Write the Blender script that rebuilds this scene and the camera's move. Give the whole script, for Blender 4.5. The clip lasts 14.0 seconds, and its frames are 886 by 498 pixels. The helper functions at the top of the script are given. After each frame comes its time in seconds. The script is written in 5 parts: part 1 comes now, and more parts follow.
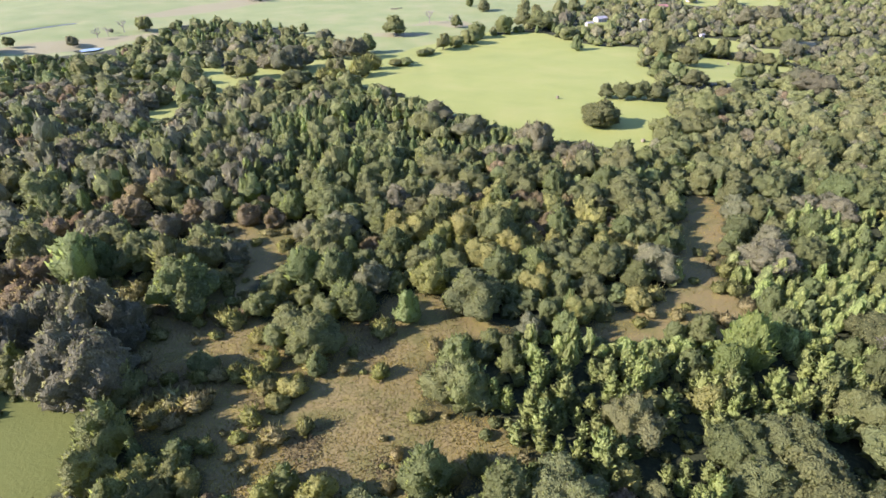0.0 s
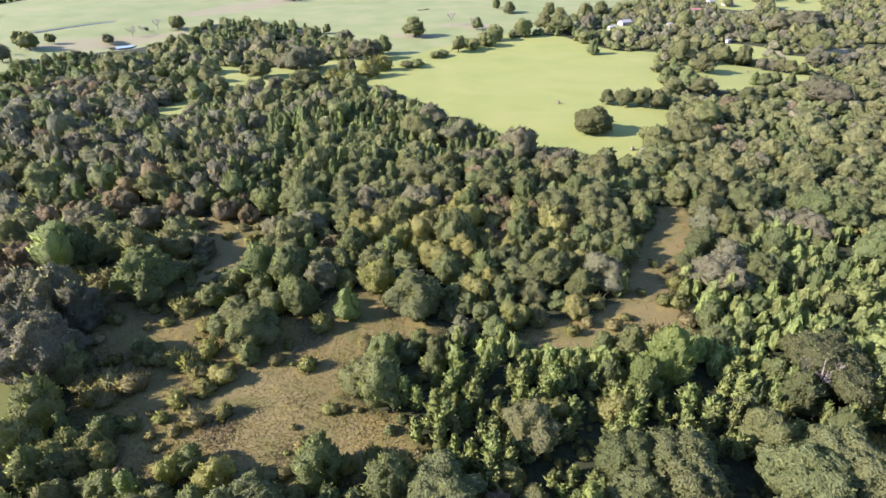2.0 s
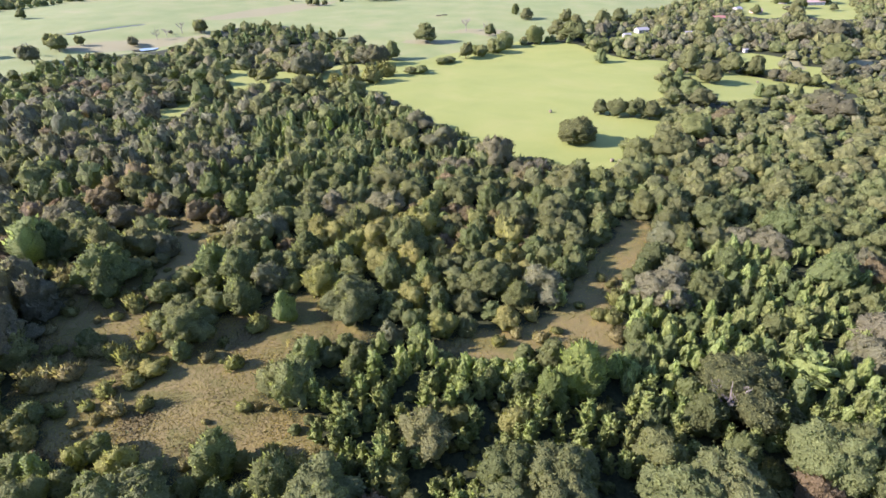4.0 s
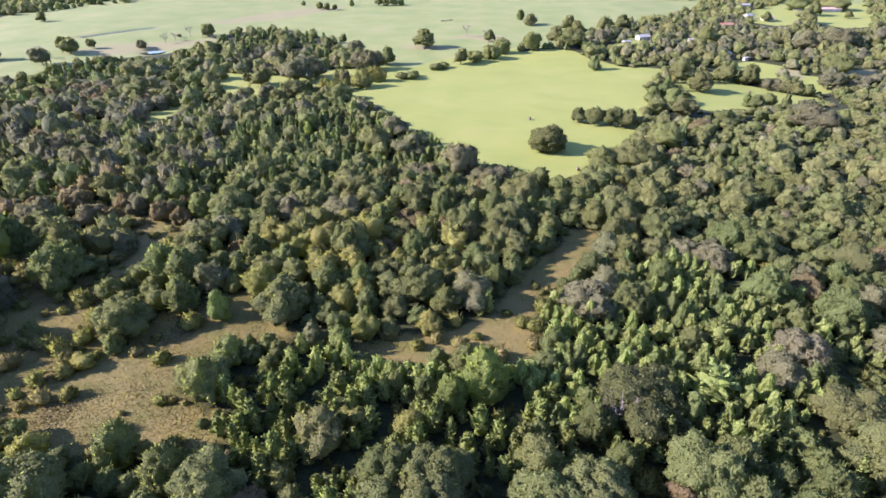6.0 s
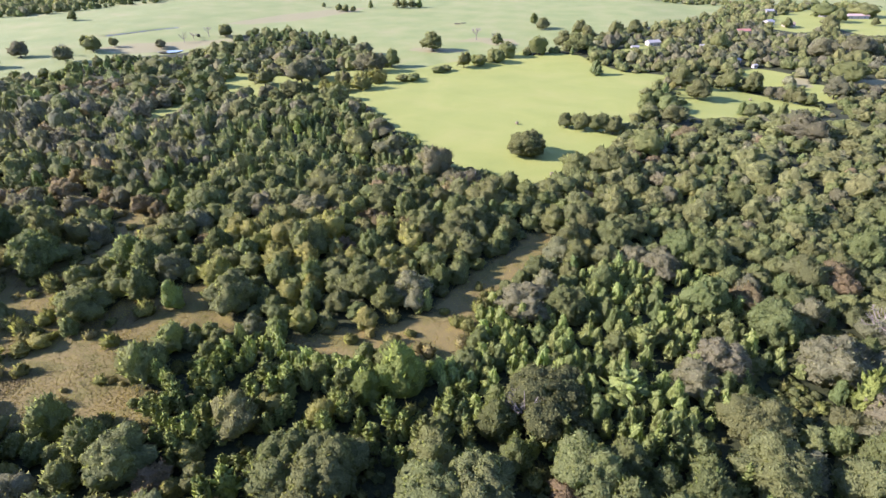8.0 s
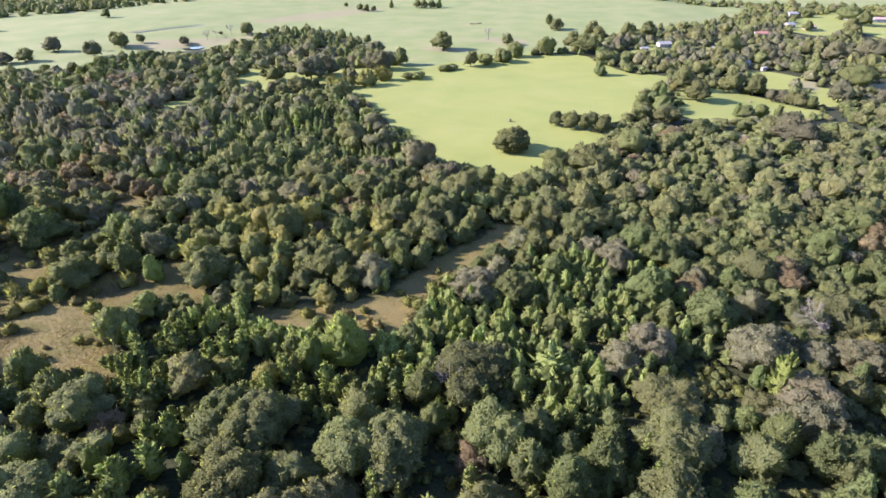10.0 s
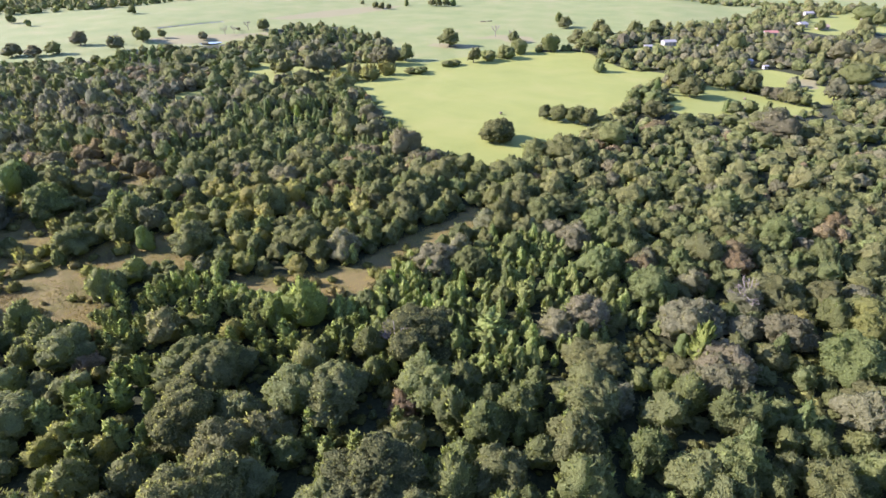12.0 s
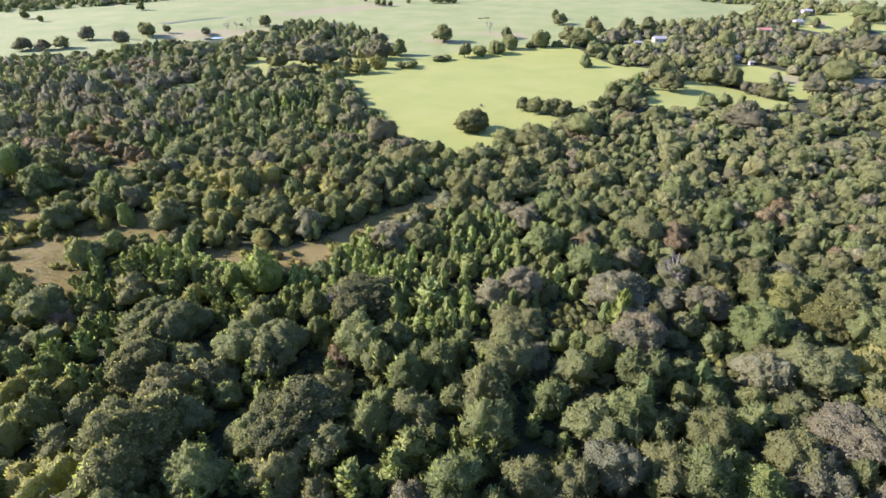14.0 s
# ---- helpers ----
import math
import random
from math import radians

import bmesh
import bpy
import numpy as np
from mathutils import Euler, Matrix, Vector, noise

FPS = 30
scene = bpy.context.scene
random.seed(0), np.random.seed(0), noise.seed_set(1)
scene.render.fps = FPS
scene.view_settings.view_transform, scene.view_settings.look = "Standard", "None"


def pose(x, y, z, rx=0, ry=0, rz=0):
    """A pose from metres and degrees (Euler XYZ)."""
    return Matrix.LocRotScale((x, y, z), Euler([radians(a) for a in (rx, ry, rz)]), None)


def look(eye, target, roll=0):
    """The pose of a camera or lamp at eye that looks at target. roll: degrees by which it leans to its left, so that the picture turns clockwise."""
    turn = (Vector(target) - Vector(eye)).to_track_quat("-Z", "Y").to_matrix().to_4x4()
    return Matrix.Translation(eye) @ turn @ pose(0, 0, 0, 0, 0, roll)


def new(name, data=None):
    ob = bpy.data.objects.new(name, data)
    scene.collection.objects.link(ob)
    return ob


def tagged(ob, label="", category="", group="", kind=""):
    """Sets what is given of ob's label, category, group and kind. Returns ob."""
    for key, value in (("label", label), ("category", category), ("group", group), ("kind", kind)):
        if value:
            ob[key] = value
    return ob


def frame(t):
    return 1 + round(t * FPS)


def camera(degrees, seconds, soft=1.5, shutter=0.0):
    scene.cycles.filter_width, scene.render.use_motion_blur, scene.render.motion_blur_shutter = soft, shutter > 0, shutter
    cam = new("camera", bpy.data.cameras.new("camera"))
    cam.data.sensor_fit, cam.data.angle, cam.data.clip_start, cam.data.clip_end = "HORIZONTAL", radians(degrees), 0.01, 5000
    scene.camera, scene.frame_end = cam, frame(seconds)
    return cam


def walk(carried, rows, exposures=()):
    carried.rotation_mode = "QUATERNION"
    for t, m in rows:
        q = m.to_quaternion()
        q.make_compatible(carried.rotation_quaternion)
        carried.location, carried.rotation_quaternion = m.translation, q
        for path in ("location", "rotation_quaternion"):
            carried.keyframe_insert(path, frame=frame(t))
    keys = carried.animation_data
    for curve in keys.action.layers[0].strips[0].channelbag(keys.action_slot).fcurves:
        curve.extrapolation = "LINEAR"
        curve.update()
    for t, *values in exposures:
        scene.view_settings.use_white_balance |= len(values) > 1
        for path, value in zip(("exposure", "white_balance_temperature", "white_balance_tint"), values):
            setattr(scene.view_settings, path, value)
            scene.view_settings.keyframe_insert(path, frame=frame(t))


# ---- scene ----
cam = camera(77.2, 14.0, soft=1.55)
METRES, EYE, TILT, LEAN, TURN = 170.0, 80.0, -30.1, 0.0, 0.0
ROWS = [
    (0.0, 0.0, 0.0, 0.0, 0.0, 0.0, -0.0),
    (0.5, 0.0344, -0.0078, 0.0004, 0.85, -0.05, -0.49),
    (1.0, 0.0696, -0.0135, 0.0015, 1.9, -0.07, -1.08),
    (1.5, 0.1057, -0.0174, 0.0038, 3.09, -0.13, -1.75),
    (2.0, 0.1421, -0.0199, 0.0073, 4.09, -0.17, -2.3),
    (2.5, 0.1785, -0.0218, 0.0113, 5.05, -0.17, -2.82),
    (3.0, 0.2153, -0.0227, 0.0157, 6.11, -0.17, -3.4),
    (5.5, 0.3998, -0.0242, 0.0382, 9.35, -0.07, -5.2),
    (6.0, 0.4365, -0.0244, 0.0427, 10.05, -0.09, -5.59),
    (6.5, 0.4731, -0.0245, 0.0473, 10.65, -0.11, -5.94),
    (7.0, 0.5098, -0.0247, 0.0521, 11.49, -0.15, -6.43),
    (7.5, 0.5459, -0.0248, 0.056, 12.37, -0.26, -6.98),
    (8.0, 0.5811, -0.0259, 0.0576, 13.08, -0.34, -7.41),
    (10.5, 0.7488, -0.0587, 0.0434, 16.66, -0.8, -9.38),
    (11.0, 0.7813, -0.0677, 0.0379, 17.17, -0.88, -9.65),
    (11.5, 0.8137, -0.0767, 0.0321, 17.87, -1.0, -10.01),
    (12.0, 0.8465, -0.0855, 0.0263, 18.5, -1.16, -10.31),
    (12.5, 0.8802, -0.0932, 0.0212, 18.69, -1.24, -10.39),
    (13.0, 0.9141, -0.1001, 0.0163, 18.9, -1.32, -10.5),
    (13.5, 0.9481, -0.1069, 0.0114, 19.29, -1.38, -10.67),
    (14.0, 0.9817, -0.1141, 0.0071, 19.85, -1.52, -10.96),
]
walk(cam, [(t, pose(0, 0, EYE, TILT, LEAN, TURN) @ pose(METRES * x, METRES * y, METRES * z, 90 + pitch, roll, yaw)) for t, x, y, z, yaw, pitch, roll in ROWS],
     exposures=[(0.0, 1.93, 6000, 34.0)])

# ---- light ----
SUN_ELEVATION, SUN_HEADING = 27.5, 254.0          # degrees; heading clockwise from +y
world = bpy.data.worlds.new("sky")
world.use_nodes = True
scene.world = world
sky = world.node_tree.nodes.new("ShaderNodeTexSky")
sky.sky_type, sky.sun_disc = "NISHITA", False
sky.sun_elevation, sky.sun_rotation = radians(SUN_ELEVATION), radians(SUN_HEADING)
sky.air_density, sky.dust_density, sky.ozone_density = 1.0, 0.3, 3.2
world.node_tree.links.new(sky.outputs[0], world.node_tree.nodes["Background"].inputs[0])
world.node_tree.nodes["Background"].inputs[1].default_value = 0.118
sun = new("sun", bpy.data.lights.new("sun", "SUN"))
sun.data.energy, sun.data.angle, sun.data.color = 4.75, radians(0.53), (1.0, 0.925, 0.77)
sun.matrix_world = look((-math.sin(radians(SUN_HEADING - 180)) * 300, -math.cos(radians(SUN_HEADING - 180)) * 300, math.tan(radians(SUN_ELEVATION)) * 300), (0, 0, 0))


# ---- lie of the land ----
def ease(a, b, v):
    u = np.clip((v - a) / (b - a), 0, 1)
    return u * u * (3 - 2 * u)


def height(x, y):
    """The ground's height: the glades lowest, the pastures rising to the far side."""
    return (-1.5 + 2.5 * ease(170, 270, y) + 4 * ease(420, 520, y) + 0.02 * np.clip(y - 520, 0, 600)
            + 6 * ease(-200, -420, x) * ease(250, 450, y) - 4 * ease(130, 220, x) * ease(300, 420, y))


MAIN_PASTURE = [(-58, 334), (-51, 352), (-33, 371), (-19, 384), (-10, 425), (20, 456), (40, 474), (64, 488), (81, 485), (94, 467), (109, 449), (121, 440), (145, 440), (137, 404), (130, 378), (129, 350), (122, 334), (102, 322), (80, 315), (79, 305), (84, 294), (99, 289), (107, 285), (114, 280), (113, 274), (102, 259), (96, 241), (90, 230), (84, 223), (78, 214), (74, 210), (70, 215), (64, 224), (57, 231), (44, 232), (35, 237), (19, 260), (11, 267), (-3, 274), (-17, 297), (-40, 322)]
STRIP_PASTURE = [(153, 397), (161, 414), (191, 428), (194, 417), (208, 406), (233, 388), (223, 368), (209, 361), (177, 344), (169, 335), (158, 338), (155, 343)]
GAP_PASTURE = [(-161, 367), (-145, 371), (-117, 364), (-109, 379), (-98, 383), (-69, 357), (-86, 362), (-89, 329), (-110, 340), (-101, 305), (-123, 326), (-123, 306), (-134, 315), (-145, 341)]
POND_SIDE = [(-336, 427), (-285, 442), (-263, 467), (-249, 483), (-251, 462), (-247, 422), (-267, 412), (-309, 403)]
HOUSE_GREEN = [(219, 471), (237, 474), (235, 460), (219, 456)]
HEDGEROW = [(-62, 350), (-30, 370), (0, 428), (40, 476), (36, 490), (-5, 462), (-40, 420), (-70, 385)]
BUSH_ROW = [(124, 332), (102, 323), (79, 316), (78, 304), (84, 293), (99, 288), (108, 284), (114, 279)]
HEDGE_GAP = [(-80, 388), (-52, 422), (-36, 438), (-28, 412), (-43, 385), (-58, 374)]
PASSAGE = [(-112, 368), (-102, 385), (-71, 400), (-52, 422), (-44, 426), (-40, 405), (-55, 370), (-73, 352), (-92, 334), (-104, 345)]
SMALL_GLADE = [(-149, 255), (-137, 256), (-133, 265), (-137, 293), (-143, 290), (-145, 270), (-149, 263)]
DRY_MEADOW = [(-74, 108), (-67, 111), (-54, 109), (-51, 113), (-46, 110), (-37, 99), (-30, 97), (-25, 99), (-24, 107), (-17, 108), (-14, 116), (-6, 118), (2, 115), (8, 106), (15, 103), (12, 99), (1, 100), (-2, 93), (-4, 88), (-3, 79), (5, 75), (10, 75), (12, 69), (16, 68), (10, 64), (4, 61), (-8, 58), (-38, 58), (-46, 68), (-55, 69), (-61, 82), (-67, 92)]
WEST_MEADOW = [(-81, 156), (-69, 158), (-46, 156), (-43, 140), (-46, 131), (-50, 121), (-50, 112), (-53, 106), (-62, 105), (-67, 111), (-66, 118), (-55, 123), (-55, 134), (-66, 148)]
LANE_MEADOW = [(28, 100), (37, 107), (50, 111), (62, 122), (70, 148), (82, 169), (81, 177), (91, 178), (94, 166), (85, 148), (74, 123), (79, 117), (76, 108), (65, 99), (51, 99), (35, 99)]
WEEDY_CORNER = [(-92, 125), (-72, 122), (-64, 110), (-74, 108), (-84, 116)]
EAST_MEADOW = [(183, 116), (186, 121), (193, 124), (196, 122), (192, 116), (185, 112)]
HOLLOW = [(147, 110), (152, 113), (159, 110), (158, 105), (151, 104)]
HOME_LAWN = [(-113, 83), (-89, 82), (-82, 81), (-76, 82), (-69, 76), (-65, 68), (-64, 62), (-64, 58), (-91, 48)]
SMALL_LAWN = [(-121, 92), (-94, 89), (-88, 87), (-88, 83), (-115, 85)]
# clearings by the buildings are drawn out toward the camera to keep them in view
HOUSE_YARD = [(118, 512), (128, 508), (152, 540), (156, 556), (138, 552)]
SHED_YARD = [(210, 484), (222, 486), (240, 473), (233, 448), (214, 444), (206, 466)]
STRIP_YARD = [(244, 452), (260, 448), (256, 418), (240, 405), (236, 426)]
FARM_FIELD = [(286, 767), (327, 822), (373, 873), (388, 860), (358, 781), (337, 768), (318, 690), (290, 668), (272, 690)]
EAST_FIELD = [(363, 782), (383, 804), (432, 896), (463, 913), (385, 680), (352, 665), (338, 700)]
RED_YARD = [(226, 640), (240, 636), (246, 656), (232, 662)]
WHITE_YARD = [(180, 545), (196, 540), (200, 560), (184, 566)]
TAN_YARD = [(238, 470), (248, 469), (246, 444), (232, 442)]
PALE_YARD = [(275, 468), (303, 479), (297, 456), (269, 444)]
# bare, worn earth: a farm track and a path
POND_TRACK = [(-324, 414), (-308, 442), (-272, 465), (-245, 480), (-236, 492), (-231, 476), (-250, 453), (-250, 441), (-275, 416), (-286, 404), (-307, 405)]
FAR_TRACK = [(-290, 552), (-266, 628), (-230, 690), (-193, 720), (-195, 680), (-212, 640), (-232, 596), (-265, 558)]
TREE_PATCH = [(-60, 476), (-40, 472), (-15, 478), (-10, 486), (-30, 490), (-58, 488)]
BARE_PATCH = [(-30, 520), (-5, 524), (10, 508), (30, 520), (20, 545), (-15, 545)]
LAWN_PATH = [(-99, 88.2), (-91, 88), (-88, 87), (-80, 83), (-73, 80.5), (-69.5, 77), (-68, 72)]
# the outline of the woods; beyond it lie the far pastures
WOODS = [(-700, -200), (-500, 150), (-379, 246), (-332, 279), (-315, 294), (-301, 310), (-291, 326), (-288, 345), (-287, 375), (-272, 398), (-256, 412), (-246, 430), (-236, 452), (-228, 470), (-240, 500), (-226, 526), (-189, 540), (-128, 497),
         (-103, 466), (-93, 470), (-60, 424), (-50, 419), (-35, 413), (-21, 441), (7, 462), (31, 480), (36, 493), (55, 490), (77, 510), (94, 560), (119, 608), (144, 646), (182, 695), (219, 760), (250, 848), (420, 860), (1200, 900), (1200, -200)]
FAR_WOODS = [[(-1200, 180), (-690, 380), (-605, 445), (-552, 492), (-510, 548), (-485, 604), (-462, 655), (-500, 900), (-1200, 900)],
             [(100, 895), (180, 868), (250, 852), (420, 862), (900, 900), (900, 1000), (100, 1000)]]
PASTURES = [MAIN_PASTURE, HEDGEROW, BUSH_ROW, STRIP_PASTURE, GAP_PASTURE, PASSAGE, HEDGE_GAP, SMALL_GLADE, STRIP_YARD, HOUSE_GREEN, FARM_FIELD, EAST_FIELD, SHED_YARD]
MEADOWS, LAWNS, GLADES = [DRY_MEADOW, WEST_MEADOW, LANE_MEADOW, WEEDY_CORNER], [HOME_LAWN, SMALL_LAWN, EAST_MEADOW], [POND_SIDE, HOLLOW, HOUSE_YARD, WHITE_YARD, RED_YARD, TAN_YARD, PALE_YARD]
BARE = [POND_TRACK, FAR_TRACK, TREE_PATCH, BARE_PATCH, TAN_YARD, PALE_YARD]


def edge_distance(poly, x, y):
    """Metres to the outline of poly: positive inside, negative outside."""
    p = np.array(poly, float)
    q = np.roll(p, -1, 0)
    best, inside = np.full(x.shape, 1e9), np.zeros(x.shape, bool)
    for (ax, ay), (bx, by) in zip(p, q):
        dx, dy = bx - ax, by - ay
        u = np.clip(((x - ax) * dx + (y - ay) * dy) / (dx * dx + dy * dy + 1e-9), 0, 1)
        best = np.minimum(best, np.hypot(x - ax - u * dx, y - ay - u * dy))
        if ay != by:
            inside ^= ((ay > y) != (by > y)) & (x < ax + (y - ay) * dx / dy)
    return np.where(inside, best, -best)


# ---- materials ----
def material(name, rough=0.8):
    m = bpy.data.materials.new(name)
    m.use_nodes = True
    b = m.node_tree.nodes["Principled BSDF"]
    b.inputs["Roughness"].default_value = rough
    b.inputs["Specular IOR Level"].default_value = 0.25
    return m, m.node_tree.nodes, m.node_tree.links, b


def ramp(nodes, stops):
    r = nodes.new("ShaderNodeValToRGB")
    e = r.color_ramp.elements
    while len(e) < len(stops):
        e.new(0.5)
    for el, (at, c) in zip(e, stops):
        el.position, el.color = at, (*c, 1)
    return r


def noise_node(nodes, links, scale, detail=4.0, rough=0.55, distortion=0.0, stretch=None):
    n = nodes.new("ShaderNodeTexNoise")
    n.inputs["Scale"].default_value, n.inputs["Detail"].default_value = scale, detail
    n.inputs["Roughness"].default_value, n.inputs["Distortion"].default_value = rough, distortion
    c = nodes.new("ShaderNodeTexCoord")
    if stretch:
        mp = nodes.new("ShaderNodeMapping")
        mp.inputs["Scale"].default_value, mp.inputs["Rotation"].default_value = stretch[0], (0, 0, radians(stretch[1]))
        links.new(c.outputs["Object"], mp.inputs["Vector"])
        links.new(mp.outputs["Vector"], n.inputs["Vector"])
    else:
        links.new(c.outputs["Object"], n.inputs["Vector"])
    return n


def mix(nodes, links, a, b, f, how="MIX"):
    """Mix two colours (sockets or tuples) by f (socket or number)."""
    m = nodes.new("ShaderNodeMix")
    m.data_type, m.blend_type = "RGBA", how
    for value, socket in ((f, m.inputs[0]), (a, m.inputs[6]), (b, m.inputs[7])):
        if isinstance(value, bpy.types.NodeSocket):
            links.new(value, socket)
        else:
            socket.default_value = (*value, 1) if isinstance(value, tuple) else value
    return m.outputs[2]


def sums(nodes, links, how, a, b, clamp=False):
    m = nodes.new("ShaderNodeMath")
    m.operation, m.use_clamp = how, clamp
    for value, socket in ((a, m.inputs[0]), (b, m.inputs[1])):
        if isinstance(value, bpy.types.NodeSocket):
            links.new(value, socket)
        else:
            socket.default_value = value
    return m.outputs[0]


def bump(nodes, links, shader, socket, strength, distance):
    b = nodes.new("ShaderNodeBump")
    b.inputs["Strength"].default_value, b.inputs["Distance"].default_value = strength, distance
    links.new(socket, b.inputs["Height"])
    links.new(b.outputs["Normal"], shader.inputs["Normal"])


def ground_material():
    m, nodes, links, b = material("ground_cover", 0.95)

    def cover(name, wobble):
        a = nodes.new("ShaderNodeAttribute")
        a.attribute_name = name
        d = sums(nodes, links, "ADD", a.outputs["Fac"], wobble)
        return sums(nodes, links, "ADD", sums(nodes, links, "MULTIPLY", d, 0.5), 0.5, True)
    rag = noise_node(nodes, links, 0.22, 5, 0.6)
    wobble = sums(nodes, links, "MULTIPLY", sums(nodes, links, "SUBTRACT", rag.outputs["Fac"], 0.5), 9.0)
    fine, broad = noise_node(nodes, links, 1.3, 6, 0.65), noise_node(nodes, links, 0.035, 4, 0.5)
    streak = noise_node(nodes, links, 0.028, 5, 0.6, 0.6, ((1.0, 1.3, 1.0), 14))
    # leaf litter and low growth under the trees, darkened to carry the woods' shade in its colour
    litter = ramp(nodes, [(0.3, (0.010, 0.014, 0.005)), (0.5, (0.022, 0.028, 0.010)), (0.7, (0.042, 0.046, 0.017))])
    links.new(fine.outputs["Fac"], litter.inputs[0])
    # grazed pasture
    past = ramp(nodes, [(0.2, (0.152, 0.182, 0.047)), (0.5, (0.180, 0.204, 0.055)), (0.8, (0.212, 0.220, 0.070))])
    links.new(streak.outputs["Fac"], past.inputs[0])
    pasture = mix(nodes, links, past.outputs[0], mix(nodes, links, (0.75, 0.8, 0.7), (1.15, 1.12, 1.1), fine.outputs["Fac"]), 0.6, "MULTIPLY")
    # paler far pasture with worn, reddish patches
    far = ramp(nodes, [(0.3, (0.126, 0.162, 0.056)), (0.52, (0.152, 0.180, 0.067)), (0.66, (0.174, 0.187, 0.077)), (0.80, (0.198, 0.187, 0.091))])
    links.new(broad.outputs["Fac"], far.inputs[0])
    # dry autumn meadow: straw, rust and olive
    blotch = noise_node(nodes, links, 0.11, 6, 0.68, 0.4)
    dry = ramp(nodes, [(0.30, (0.074, 0.074, 0.022)), (0.42, (0.110, 0.100, 0.032)), (0.50, (0.132, 0.109, 0.042)), (0.57, (0.138, 0.110, 0.043)), (0.68, (0.164, 0.139, 0.040))])
    links.new(blotch.outputs["Fac"], dry.inputs[0])
    meadow = mix(nodes, links, dry.outputs[0], mix(nodes, links, (0.62, 0.63, 0.60), (1.36, 1.35, 1.32), fine.outputs["Fac"]), 0.8, "MULTIPLY")
    lawn = mix(nodes, links, (0.060, 0.076, 0.014), (0.088, 0.099, 0.021), blotch.outputs["Fac"])
    bare = mix(nodes, links, (0.150, 0.144, 0.072), (0.205, 0.192, 0.100), fine.outputs["Fac"])
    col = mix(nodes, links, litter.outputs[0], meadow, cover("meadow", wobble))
    col = mix(nodes, links, col, pasture, cover("pasture", sums(nodes, links, "MULTIPLY", wobble, 0.5)))
    col = mix(nodes, links, col, far.outputs[0], cover("far_pasture", wobble))
    col = mix(nodes, links, col, lawn, cover("lawn", sums(nodes, links, "MULTIPLY", wobble, 0.2)))
    col = mix(nodes, links, col, bare, cover("bare", sums(nodes, links, "MULTIPLY", wobble, 0.6)))
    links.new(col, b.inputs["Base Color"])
    bump(nodes, links, b, fine.outputs["Fac"], 0.5, 0.25)
    return m


def foliage_material(name, joined, relief=1.5, wild=1.0):
    m, nodes, links, b = material(name, 0.68)
    b.inputs["Specular IOR Level"].default_value = 0.12
    if joined:
        tint = nodes.new("ShaderNodeAttribute")
        tint.attribute_name = "tint"
        tint = tint.outputs["Color"]
    else:
        tint = nodes.new("ShaderNodeObjectInfo").outputs["Color"]
    g = nodes.new("ShaderNodeNewGeometry")
    leaf = ramp(nodes, [(0.0, (1 - 0.38 * wild, 1 - 0.36 * wild, 1 - 0.36 * wild)), (0.5, (1.0, 1.0, 1.0)), (1.0, (1 + 0.38 * wild, 1 + 0.36 * wild, 1 + 0.30 * wild))])
    links.new(g.outputs["Random Per Island"], leaf.inputs[0])
    spots = []
    for scale, detail in ((0.45, 2.0), (2.6, 3.0)):
        n = nodes.new("ShaderNodeTexNoise")
        n.inputs["Scale"].default_value, n.inputs["Detail"].default_value = scale, detail
        links.new(g.outputs["Position"], n.inputs["Vector"])
        spots.append(n)
    patch, speck = spots
    col = mix(nodes, links, tint, leaf.outputs[0], 1.0, "MULTIPLY")
    col = mix(nodes, links, col, mix(nodes, links, (0.78, 0.80, 0.78), (1.22, 1.19, 1.14), patch.outputs["Fac"]), 0.8, "MULTIPLY")
    col = mix(nodes, links, col, mix(nodes, links, (0.45, 0.46, 0.46), (1.55, 1.54, 1.50), speck.outputs["Fac"]), 0.85 * wild, "MULTIPLY")
    links.new(col, b.inputs["Base Color"])
    bump(nodes, links, b, speck.outputs["Fac"], 1.0, relief)
    t = nodes.new("ShaderNodeBsdfTranslucent")
    links.new(mix(nodes, links, col, (1.12, 1.16, 0.76), 1.0, "MULTIPLY"), t.inputs["Color"])
    ms = nodes.new("ShaderNodeMixShader")
    ms.inputs[0].default_value = 0.46
    links.new(b.outputs[0], ms.inputs[1])
    links.new(t.outputs[0], ms.inputs[2])
    links.new(ms.outputs[0], nodes["Material Output"].inputs["Surface"])
    return m


def plain_material(name, a, b_, scale, rough=0.85, relief=0.02):
    m, nodes, links, b = material(name, rough)
    n = noise_node(nodes, links, scale, 6, 0.62)
    links.new(mix(nodes, links, a, b_, n.outputs["Fac"]), b.inputs["Base Color"])
    bump(nodes, links, b, n.outputs["Fac"], 0.5, relief)
    return m


GROUND = ground_material()
FOLIAGE, FOLIAGE_JOINED, GRASS = foliage_material("foliage", False), foliage_material("foliage_joined", True), foliage_material("grass", True, 0.1, 0.4)
BARK = plain_material("bark", (0.055, 0.045, 0.035), (0.17, 0.145, 0.12), 3.0, 0.9, 0.04)
PALE_WOOD = plain_material("weathered_wood", (0.13, 0.115, 0.10), (0.27, 0.24, 0.21), 4.0, 0.85, 0.02)

